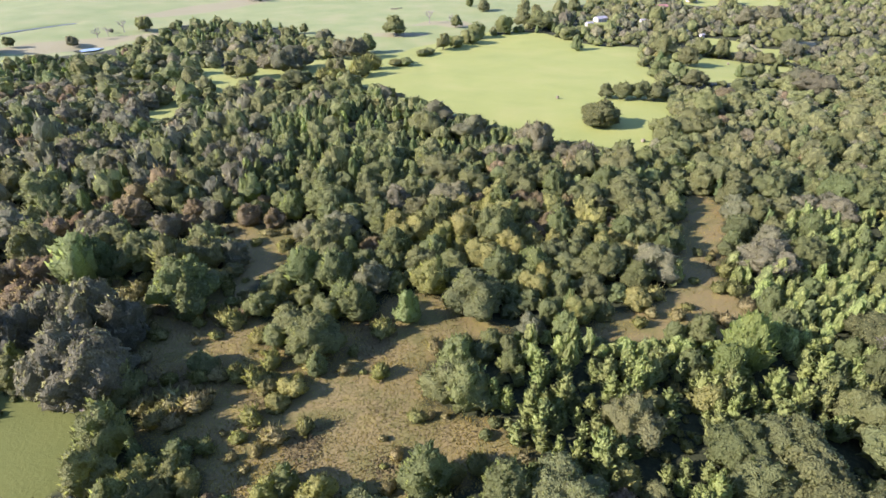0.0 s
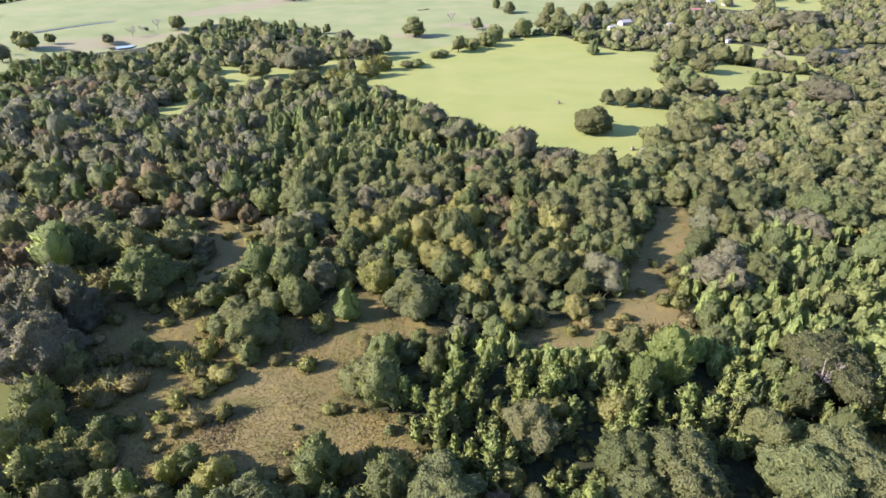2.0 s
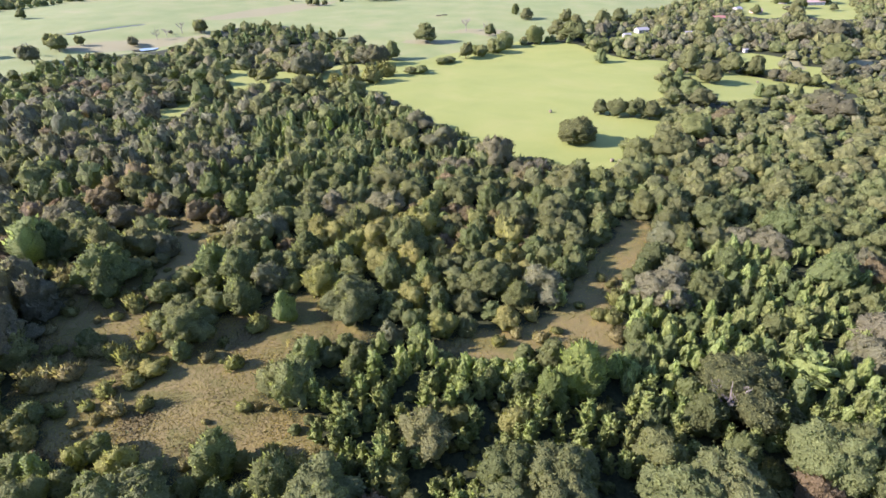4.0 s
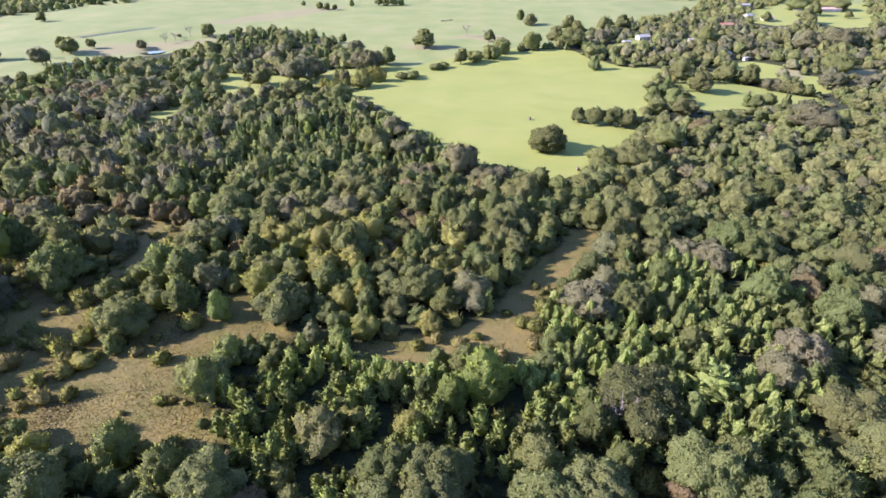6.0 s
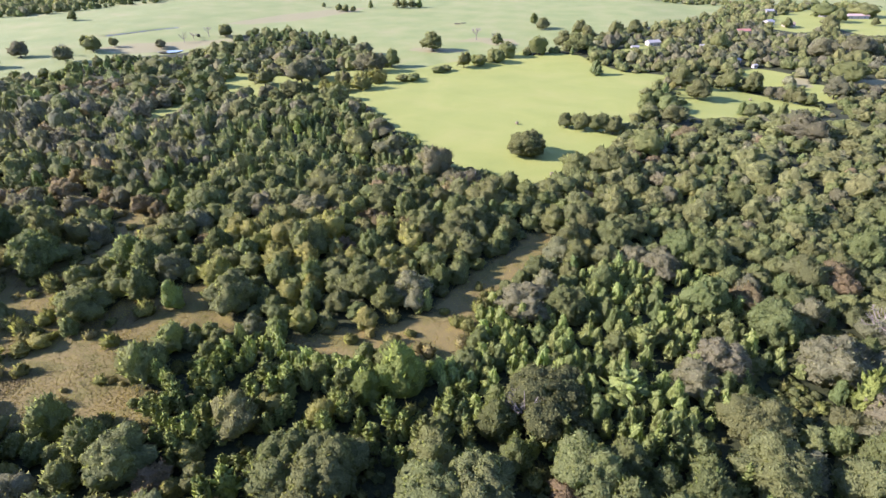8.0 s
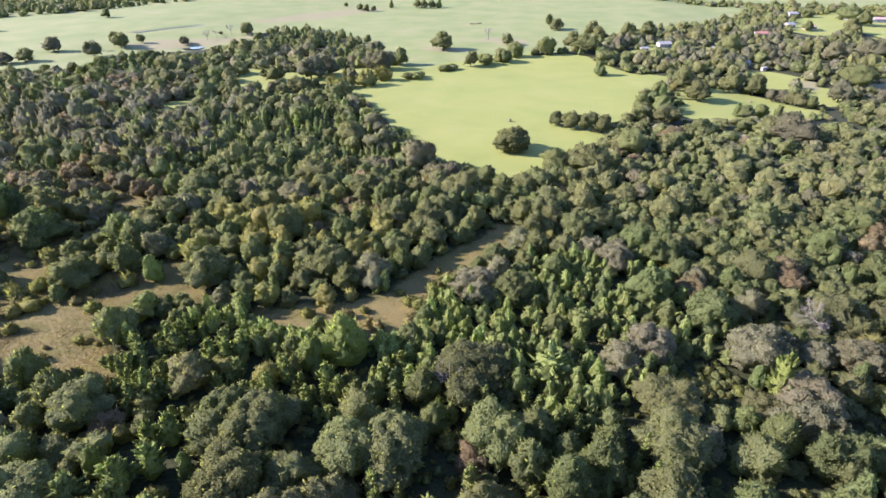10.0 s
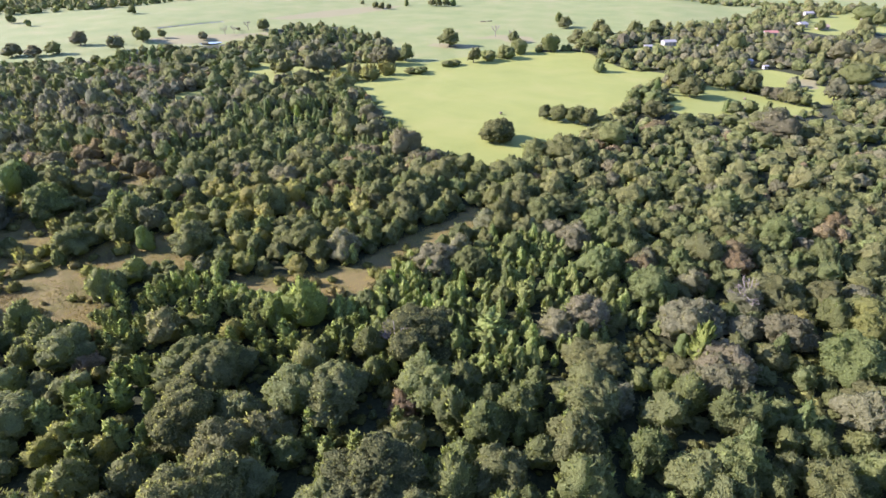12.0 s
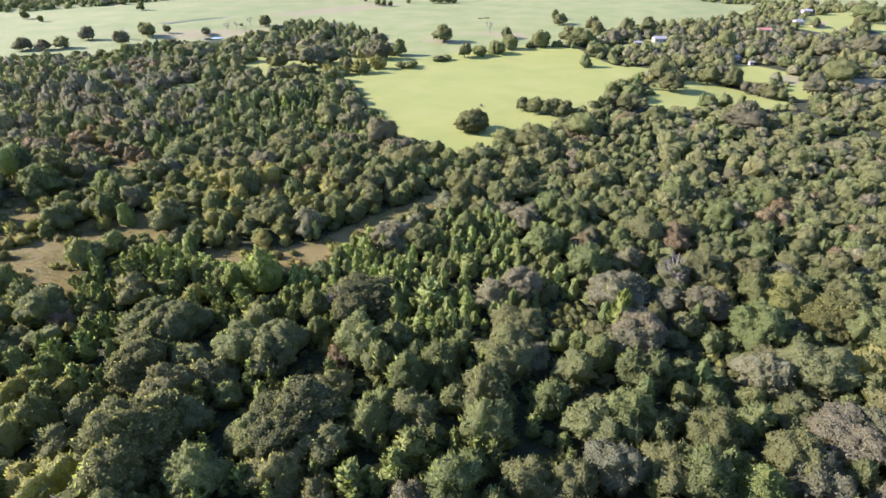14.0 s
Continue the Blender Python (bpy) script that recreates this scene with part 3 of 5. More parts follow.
# x, y, crown radius, height
OLIVE_OAKS_B = [
    (201.4, 77.7, 5.7, 9.6), (186.6, 78, 5.2, 9.1), (-102, 78, 4.5, 10), (141.9, 85.2, 6.6, 10.3), (157.5, 86.6, 4.7, 8.6),
    (172.5, 88.7, 3.5, 7), (97.8, 92, 9.4, 10), (-49.4, 89.1, 2.1, 4.6), (-51.7, 89.4, 2, 4.4), (209.3, 106.3, 6.8, 10.6),
    (9.1, 111.7, 6.8, 10.5), (37.1, 116.5, 3.4, 6.8), (41.6, 125.5, 5.9, 9.8), (-57.1, 126.4, 3.0, 3.6),
    (-71, 124.5, 5.2, 13), (28.5, 130.9, 3.9, 7.5), (-81.2, 131.1, 6.7, 10.4), (-112.7, 133.1, 5.8, 12.2), (-35.1, 133.1, 4.8, 8.7),
    (31.8, 133.6, 3.7, 7.3), (37.2, 133.9, 4.1, 7.8), (-92.7, 137.9, 5.6, 9.6), (183.8, 147.7, 6.6, 10.3),
]
# x, y, crown radius, height
OLIVE_OAKS_C = [
    (59.6, 153.6, 4.5, 8.4), (61.1, 160, 4.3, 8.1), (49.6, 160.5, 3.9, 7.6), (-38.1, 162.8, 6.9, 10.7), (60.2, 165.3, 5.9, 9.8),
    (-23.3, 166.2, 6, 9.9), (47.8, 167.6, 5.8, 9.7), (-92.3, 168.8, 5.2, 9.1), (-134.3, 169.8, 5.8, 9.7), (-10.2, 170.8, 5.9, 9.8),
    (62.9, 172, 5.9, 9.8), (-146.8, 173.8, 6, 9.9), (111.9, 175, 5.9, 9.8), (-86.3, 177.3, 4.8, 8.7), (2.6, 177.7, 4.1, 7.9),
    (11, 179.1, 6, 9.8), (102.3, 179.4, 5, 9), (63.2, 180.8, 5.4, 9.3), (91.4, 182.1, 5.1, 9), (118.1, 182.5, 4.9, 8.8),
    (37.6, 184.4, 4.8, 8.7), (-0.6, 191, 7, 10.8), (65.1, 192, 7.5, 11.7), (-4.6, 196.8, 5, 8.9),
]
# x, y, crown radius, height
OLIVE_OAKS_D = [
    (9.8, 201.4, 4.9, 8.8), (70.6, 207.1, 5.3, 9.3), (170, 224.7, 4.6, 8.4), (95.8, 231.9, 6.5, 10.3), (109.2, 233.7, 8.3, 12.8),
    (-7.3, 239, 6.9, 10.7), (71.9, 250.5, 8.3, 11), (-89.8, 282.3, 4.9, 8.8), (-105.9, 283.6, 5.4, 9.4), (111.1, 292.2, 5.3, 9.2),
    (103.2, 294.2, 5.3, 9.2), (-104.8, 295, 6.7, 10.4), (94.7, 295.4, 4.7, 8.6), (-57.6, 295.9, 5.2, 9.2), (87.4, 297.4, 3.9, 7.6),
    (-85, 300.8, 4.7, 8.6), (161.2, 302.6, 5.9, 9.8), (-81.6, 314.6, 6.8, 10.5), (143.9, 320.1, 6.1, 10), (-79.1, 325.3, 4.2, 8),
    (-344, 330.9, 6, 10.1), (-117.9, 341.4, 7.1, 11), (187.1, 344.8, 4.1, 7.9), (-129.6, 346.8, 3.4, 6.9),
]
# x, y, crown radius, height
OLIVE_OAKS_E = [
    (-67.9, 356.7, 4.6, 9.6), (162.4, 380.3, 5.8, 12.2), (166.9, 387.1, 4.6, 9.7), (229.1, 391.2, 3.7, 7.7), (224.8, 394.3, 4, 8.5),
    (219.6, 397.8, 4.1, 8.5), (-314.3, 399, 6.1, 12.2), (-323, 405.8, 6.4, 12.2), (155.5, 410.5, 7.3, 15.3), (199.8, 418.3, 6.5, 13.6),
    (-54.8, 419.2, 6.2, 13.1), (185.9, 420.1, 6.4, 13.5), (-315.6, 423.9, 3.4, 7.8), (-532.8, 427.9, 4.2, 9.5), (0.1, 430.9, 5.4, 11.4),
    (-38.3, 478.6, 8.2, 15.3), (-114.7, 487.2, 3.7, 7.8), (-247, 489.9, 5.6, 11.8), (-252.7, 496.7, 4.7, 10.6), (81.5, 497.6, 9, 15.3),
    (69.7, 509.7, 7, 14.6), (10.9, 510.9, 4.5, 9.5), (-447.3, 512.6, 4.3, 9.8), (87.8, 555.4, 6, 12.6),
]
# x, y, crown radius, height
OLIVE_OAKS_F = [
    (77.5, 578.8, 6.6, 13.8), (130.6, 593.6, 6.4, 13.4), (40.7, 602.1, 5, 10.5), (42.5, 611.8, 5, 10.5), (-196, 678.1, 3.2, 6.7),
    (-206.6, 679.1, 3.9, 8.1), (-215.8, 681.5, 3.9, 8.2), (323.9, 686.6, 7.6, 15.3), (285.8, 694.4, 4.7, 9.9), (-246.8, 704.4, 2.7, 5.7),
    (-155.3, 724, 4.7, 9.8), (-146.2, 725.8, 4.6, 9.8), (-136.4, 727.8, 4.6, 9.7), (379.3, 730.1, 3.7, 7.9), (348, 744.6, 6.8, 14.4),
]
# x, y, crown radius, height
GREY_OAKS = [
    (169.6, 62.4, 5.3, 8.3), (204.4, 73.8, 5.6, 8.6), (211.3, 86.3, 6.9, 9.6), (146.8, 87.4, 4.2, 7.2), (216.3, 90.4, 5.7, 8.7),
    (169.3, 100.4, 6.7, 9.4), (198.1, 100.7, 5.9, 8.9), (20.2, 101.6, 3, 5.7), (169.5, 108.4, 6.5, 9.3), (129.6, 108.5, 4.8, 7.9),
    (135.6, 114.7, 6.1, 9), (160.5, 121.5, 6.8, 10.5), (-18.6, 118.3, 4.6, 9.3), (88, 128.5, 7, 9.5), (166.1, 125.6, 5.1, 8.2),
    (185.3, 127, 5.8, 8.8), (57, 126.3, 5.7, 10), (-98.8, 141.5, 5.4, 10.2), (-41.2, 146.7, 3.8, 6.8),
    (-83.4, 147.9, 5, 8.1), (-30.9, 148.8, 4.9, 8), (-106.7, 151.6, 4.2, 7.2), (148.8, 153.9, 4.1, 7.1),
]
# x, y, crown radius, height
GREY_OAKS_B = [
    (126.2, 158.2, 5.5, 8.5), (94.5, 161.3, 4.7, 7.7), (118, 163.1, 4.4, 7.4), (126.2, 164.5, 4.5, 7.5), (-15.6, 165.9, 5.4, 8.5),
    (-121.6, 168.2, 4.6, 7.7), (3, 168.8, 5.7, 8.7), (-116.5, 188.4, 5.5, 10.4), (-124.5, 189.9, 6.5, 9.3), (-145.9, 193.2, 5.7, 10.8),
    (-140.8, 199.8, 6.9, 9.8), (53.4, 203.8, 6.8, 9.6), (26.2, 205.1, 5.2, 8.3), (20.1, 205.8, 4.9, 8), (47.4, 208.5, 4.6, 7.7),
    (132, 214, 4.3, 7.4), (36.8, 215.5, 7.6, 14.5), (194.8, 229.3, 3.7, 6.6), (13.2, 232.3, 7.6, 10.7), (-2.5, 259.4, 6.5, 9.2),
    (202.5, 305.6, 9.4, 13.2), (-95.4, 308, 5.6, 8.7), (-368.9, 312.3, 7, 10.7), (-351.3, 319.2, 6, 9.1),
]
# x, y, crown radius, height
GREY_OAKS_C = [
    (202.7, 322, 8.2, 11.5), (-63.9, 352.7, 3.9, 9.4), (-98, 355.7, 8.9, 15.3), (-307.7, 363.8, 6.3, 12.2), (-354.2, 365.8, 6.4, 12.2),
    (-109.2, 368.9, 6.1, 11.6), (-92.1, 371.2, 7.3, 13.9), (-333.2, 381.5, 3.3, 6.6), (-70.4, 400.3, 6.5, 12.3), (-60.2, 400.4, 7.5, 14.3),
    (215, 401.9, 4.1, 7.7), (209.7, 405, 4.1, 7.8), (250, 416.9, 7.1, 13.4), (-275.3, 434, 3.7, 7.5), (-280.1, 439.8, 3.3, 6.6),
    (-92.2, 452.8, 5.5, 10.5), (-90.6, 457.9, 4.8, 9), (-270.6, 480.6, 1.7, 3.4), (224.6, 523, 7.1, 13.4), (278.9, 540.5, 10, 15.3),
    (309.8, 559.6, 13.1, 15.3),
]
# x, y, crown radius, height
DARK_TREES = [
    (99.5, 129, 6.4, 9.5),
    (59.1, 58.1, 6.3, 10.1), (50.4, 58.4, 5.3, 9.2), (-26.4, 60, 2.5, 5.3), (-58.2, 60.6, 3.6, 9.8), (50.7, 65.1, 5.4, 9.4),
    (59.4, 65.3, 6.5, 10.3), (-59.3, 67.6, 4.3, 12.4), (-100, 72, 4, 9), (4.8, 79.8, 4.4, 11), (-63.9, 81.1, 3.9, 10.2),
    (0.7, 81.9, 4.4, 8.2), (2.5, 90.3, 3.8, 7.4), (-29.4, 95.5, 5.9, 9.8), (58.1, 99.4, 3.3, 6.6), (-34.4, 100.3, 4, 7.7),
    (-27.4, 107.1, 3, 6.2), (38, 107.5, 2.5, 5.4), (-44.1, 109.1, 3.3, 6.7), (20.8, 110.7, 2.9, 6.1), (-33.4, 113.2, 2.9, 6),
    (-40.9, 117.8, 2.3, 4.9), (-60.8, 121, 3.6, 5.4), (-21.9, 127.6, 3.1, 6.3),
]
# x, y, crown radius, height
DARK_TREES_B = [
    (-19.3, 149.2, 3.2, 6.6), (-28.7, 155.5, 4.4, 8.2), (73.1, 158.8, 2.9, 6.1), (100.3, 159, 4.4, 8.2), (76.2, 160.4, 2.3, 5),
    (-59.1, 161.1, 2.9, 6), (26.8, 182.7, 5.5, 9.5), (21.7, 183.7, 4.3, 8.1), (99, 185.1, 6.2, 10), (79.5, 191.4, 4.7, 8.6),
    (79.3, 202, 4.4, 8.3), (88.3, 203.6, 5.4, 9.3), (108.5, 205.9, 4.2, 8), (92.5, 208.5, 5.5, 9.4), (205.6, 211, 4.8, 8.6),
    (126.5, 267.3, 7.8, 12.2), (194.8, 352.4, 3.9, 8.2), (-92.5, 374.4, 1.8, 3.9), (-31.3, 376.7, 4.2, 4.6), (-24.9, 378, 4.8, 5),
    (-24.5, 386, 2.6, 4.2), (160, 394.7, 3.2, 6.8), (-14.7, 410.8, 4.3, 4.6), (-496.9, 420.8, 3, 6.9),
]
# x, y, crown radius, height
DARK_TREES_C = [
    (-10.5, 417, 4.0, 4.4), (11.5, 439.9, 4.3, 9.1), (5.7, 443.5, 3.8, 8), (22.7, 451.2, 5.1, 10.7), (18, 453.3, 4.8, 10.2),
    (272.4, 462.5, 10.9, 15.3), (26.5, 470.1, 5.8, 12.2), (50.1, 485.5, 6.7, 14.1), (111.4, 574, 6.7, 14), (346.7, 791.1, 12.3, 15.3),
    (387.4, 799.2, 16.3, 15.3),
]
# x, y, crown radius, height
PALE_ELMS = [
    (97.1, 28.5, 5.5, 11.7), (54.7, 28.7, 3.8, 9.2), (142.5, 46.2, 5, 11.1), (121.1, 53.4, 4.7, 10.6), (-51.8, 55.1, 3.3, 8.6),
    (10.3, 57, 4.1, 9.8), (-2.7, 60.2, 4, 9.5), (143.9, 61.8, 5.3, 11.5), (185.2, 66, 5.2, 11.3), (122.4, 68.9, 4.6, 10.5),
    (106.6, 74.3, 5.8, 12), (154.2, 74.7, 3.9, 9.3), (177.1, 74.9, 2.9, 7.4), (128.1, 75.3, 4.7, 10.6), (169.6, 76.1, 5.5, 11.7),
    (114.3, 79.1, 4.3, 10), (87.9, 84.2, 3.9, 9.4), (-26.4, 88.3, 2, 5.4), (169.6, 91.1, 3.9, 9.4), (174.5, 92, 4, 9.5),
    (27.7, 100.2, 2.6, 6.9), (-20.4, 107.8, 4, 9.4), (-61.4, 109.2, 4.1, 9.7), (79.2, 109.5, 2.9, 7.4),
]
# x, y, crown radius, height
PALE_ELMS_B = [
    (-63.7, 114.1, 6.7, 13), (29.6, 115.8, 3.1, 7.9), (198, 118.4, 6.5, 12.7), (-28.1, 120.5, 4.6, 10.5), (-36, 121.9, 5, 11.1),
    (-95.6, 122.8, 5.3, 13.7), (15, 124.7, 3.7, 9.1), (-91.9, 126.1, 4.4, 11.5), (24.7, 126.2, 3.6, 8.9), (222.6, 126.7, 6.3, 12.5),
    (150.4, 134.6, 6, 12.2), (-13.3, 135.6, 4, 9.5), (62, 135.7, 3, 7.7), (136.9, 142.1, 5.7, 12), (108.4, 144.8, 4.1, 9.7),
    (34.9, 147.9, 3.8, 9.2), (159, 155.9, 3.6, 8.8), (144.9, 156.7, 3.4, 8.4), (18.7, 165.8, 3.4, 8.4), (139.1, 166.8, 5.5, 11.7),
    (130.8, 170, 5.9, 12.1), (56.2, 178.8, 4.7, 10.6), (190, 186.4, 5.1, 11.2), (173.6, 202.3, 5.4, 11.5),
]
# x, y, crown radius, height
PALE_ELMS_C = [
    (156.8, 213.3, 4.3, 10.1), (199.6, 556.7, 6.9, 15.3), (28.1, 639.3, 3.9, 10.2),
]
# x, y, crown radius, height
YELLOW_ELMS = [
    (67.8, 17.6, 3.5, 7.3), (73.3, 18.8, 4.1, 8.2), (41.5, 32.1, 3, 6.4), (41.5, 36.3, 3.1, 6.7), (52.1, 36.3, 3.1, 6.7),
    (-20.2, 57.2, 3, 6.5), (-28.6, 57.4, 2.1, 4.8), (-45.5, 57.9, 2.5, 5.6), (-51.6, 59.5, 2.9, 6.5), (-42.7, 59.9, 2.4, 5.4),
    (-49, 61.2, 2.8, 6.2), (1.7, 62, 1.8, 4.3), (32.1, 105.8, 3, 6.5), (47.9, 111.9, 2.8, 6.1), (221.7, 114.4, 4.7, 9.1),
    (-2.9, 119, 4.2, 9.3), (26.9, 123.2, 3, 6.5), (18.5, 128.1, 2.6, 5.8), (214.6, 129.1, 7.1, 11.6), (11.7, 130.3, 4.3, 8.4),
    (52, 133.2, 2.8, 6.1), (206.6, 137.8, 6.5, 10.7), (-11.5, 140.7, 3.6, 7.4), (25.4, 141.7, 3.2, 6.8),
]
# x, y, crown radius, height
YELLOW_ELMS_B = [
    (-0.1, 142, 3.7, 7.6), (6.4, 145.4, 4.9, 9.2), (-7.4, 146.3, 4.6, 8.9), (22.4, 147, 2.3, 5.2), (-14, 148.9, 4.4, 8.6),
    (-7.2, 151.5, 3.4, 7.2), (17.6, 153.3, 5.1, 9.4), (15.9, 160.2, 4.2, 8.4),
]
# x, y, crown radius, height
UPRIGHT_SAPLINGS = [
    (51.4, 32.8, 2.8, 9), (35.2, 38.1, 3.1, 9), (44.8, 38.9, 2.8, 9), (53.1, 39.7, 2.7, 9), (124.9, 39.8, 3.4, 9),
    (41, 43.8, 2.9, 9), (131, 45.7, 3.2, 9), (44.8, 48.3, 2.5, 9), (131.6, 50.7, 3.9, 9), (113.8, 101, 4.8, 9),
    (118.8, 119.5, 3.4, 9),
]
# x, y, crown radius, height
LIME_SAPLINGS = [
    (40, 52.9, 2.2, 8.9), (42.7, 55.8, 2.2, 8.9), (194.9, 67.2, 4.4, 9), (164.5, 110.5, 2.6, 13.5),
]
# x, y, crown radius, height
CEDARS = [
    (-8.5, 106.1, 2.7, 9), (-86.9, 126.4, 2.3, 7.7), (141.8, 345.6, 6.2, 9), (130.1, 346.7, 4.7, 9), (182.5, 350.2, 2.3, 7.7),
    (203.6, 350.3, 2.6, 8.9), (136.1, 351, 4.4, 10.2), (132.2, 352.8, 2.3, 7.8), (142.1, 376.8, 2.8, 9.4), (98.9, 430.9, 4, 10.2),
    (-187.7, 715.6, 2.7, 9.1), (-128.2, 732.7, 3.3, 10.2),
]
# x, y, crown radius, height
SHRUBS = [
    (-25.6, 73.2, 1.5, 2.8), (-38, 84.9, 2.1, 3.8), (-42.3, 86.1, 1.8, 3.2), (-12.8, 87.9, 1.7, 3.1), (-36.4, 90.4, 1.9, 3.5),
    (-13.8, 100.8, 2.1, 3.8), (-49.3, 104.5, 2.4, 4.4), (53.8, 116.1, 1.9, 3.5), (70.3, 148.6, 1.8, 3.3), (-71.4, 337.2, 3.5, 6.3),
    (-64.8, 337.3, 3.5, 6.3), (-58.9, 340.3, 3.5, 6.3), (-50.3, 348.6, 5.5, 9), (-45.7, 366.2, 4.8, 8.7),
]
# x, y, crown radius, height
RUSTY_OAKS = [
    (103.5, 70.1, 3.5, 6.4), (-98.1, 105.2, 5.8, 9), (-110, 118.8, 4.6, 8.7), (-103.5, 121.2, 5, 9), (-20, 137.4, 3.1, 5.7),
    (26.3, 146.1, 3.4, 6.2), (147.9, 147.9, 4.4, 7.4), (-111.6, 152.7, 3.2, 5.8), (-52.8, 155.1, 3.1, 5.8), (-61, 156.2, 3.8, 6.7),
    (-98.3, 156.8, 5.6, 8.7), (175.1, 160.7, 4.3, 7.4), (175.1, 166.9, 5.2, 8.3), (-101.6, 167.2, 4.3, 8.1), (211.1, 204.2, 4.2, 7.2),
    (144.8, 289, 5.6, 8.6),
]
# x, y, crown radius, height
DARK_OAKS = [
    (-75, 80.5, 5.4, 14), (-69.3, 82, 6.9, 17), (-78.7, 91.2, 5.1, 13.1), (-92.5, 94.7, 4.7, 12.1), (-71.9, 98.6, 4.7, 12.3),
    (-80.3, 102.1, 5.7, 14.8), (-88.8, 102.8, 4.7, 12.3),
]
# x, y, crown radius, height: growth in and round the meadows
MEADOW_EDGE = {
    "y": [(-35.9, 83.4, 2.3, 3.0), (-30.0, 82.5, 2.5, 3.2), (-32.4, 78.6, 2.2, 2.9)],
    "w": [(-53.8, 80.0, 2.6, 3.6), (-47.7, 78.5, 2.5, 3.5), (-58.5, 78.0, 2.1, 3.0), (-54.9, 74.9, 2.1, 2.9), (-27.6, 90.4, 1.9, 2.6), (-20.8, 89.0, 1.4, 1.9), (14.4, 65.3, 1.4, 1.9)],
    "r": [(18.2, 64.5, 1.4, 1.8), (20.6, 61.4, 1.4, 1.8), (-47.3, 109.6, 2.2, 2.8)],
    "b": [(76.4, 126.9, 2.1, 3.7), (71.3, 118.5, 1.7, 3.0), (74.4, 117.6, 2.0, 3.6)],
    "l": [(64.7, 91.2, 5.1, 13.2), (58.3, 86.3, 3.7, 9.5), (79.0, 92.2, 2.2, 5.7)],
    "p": [(78.0, 101.1, 3.4, 7.1), (52.6, 99.5, 2.3, 4.9), (10.8, 96.4, 2.4, 5.0), (14.3, 94.5, 2.3, 4.9), (-41.1, 112.8, 2.3, 4.9), (66.1, 139.6, 3.3, 6.9)],
    "o": [(65.9, 154.2, 4.9, 8.6)],
    "d": [(-37.9, 98.3, 2.7, 5.2)],
}
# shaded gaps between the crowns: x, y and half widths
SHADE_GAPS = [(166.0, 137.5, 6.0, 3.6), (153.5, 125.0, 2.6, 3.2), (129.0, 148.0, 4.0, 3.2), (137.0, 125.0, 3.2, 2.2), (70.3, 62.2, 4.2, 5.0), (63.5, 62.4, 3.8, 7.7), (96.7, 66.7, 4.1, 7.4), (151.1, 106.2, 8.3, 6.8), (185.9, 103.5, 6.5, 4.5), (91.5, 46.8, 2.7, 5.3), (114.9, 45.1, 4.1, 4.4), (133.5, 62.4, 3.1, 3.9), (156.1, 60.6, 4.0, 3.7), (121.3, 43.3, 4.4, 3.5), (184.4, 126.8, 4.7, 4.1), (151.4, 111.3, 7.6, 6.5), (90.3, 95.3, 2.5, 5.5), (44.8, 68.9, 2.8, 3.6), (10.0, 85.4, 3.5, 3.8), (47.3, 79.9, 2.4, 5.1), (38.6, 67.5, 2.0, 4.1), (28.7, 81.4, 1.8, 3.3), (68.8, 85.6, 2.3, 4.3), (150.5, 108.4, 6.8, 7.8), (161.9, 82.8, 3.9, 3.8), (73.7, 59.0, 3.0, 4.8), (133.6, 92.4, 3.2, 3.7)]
# the trees near (-102, 72) stand out of view, added to shade the lawn
KEY_TREES = {"o": OLIVE_OAKS + OLIVE_OAKS_B + OLIVE_OAKS_C + OLIVE_OAKS_D + OLIVE_OAKS_E + OLIVE_OAKS_F, "g": GREY_OAKS + GREY_OAKS_B + GREY_OAKS_C, "d": DARK_TREES + DARK_TREES_B + DARK_TREES_C, "p": PALE_ELMS + PALE_ELMS_B + PALE_ELMS_C, "y": YELLOW_ELMS + YELLOW_ELMS_B, "s": UPRIGHT_SAPLINGS, "l": LIME_SAPLINGS, "c": CEDARS, "b": SHRUBS, "r": RUSTY_OAKS, "k": DARK_OAKS}
for code, rows in MEADOW_EDGE.items():
    KEY_TREES[code] = KEY_TREES.get(code, []) + rows


def stature(x, y):
    """How tall the woods grow: tall on the west side, lower on the east side."""
    return float((1 + 0.28 * ease(-20, -70, x) * ease(150, 185, y) * ease(275, 235, y)) * (1 - 0.10 * ease(95, 135, x) * ease(105, 150, y) * ease(360, 300, y)))


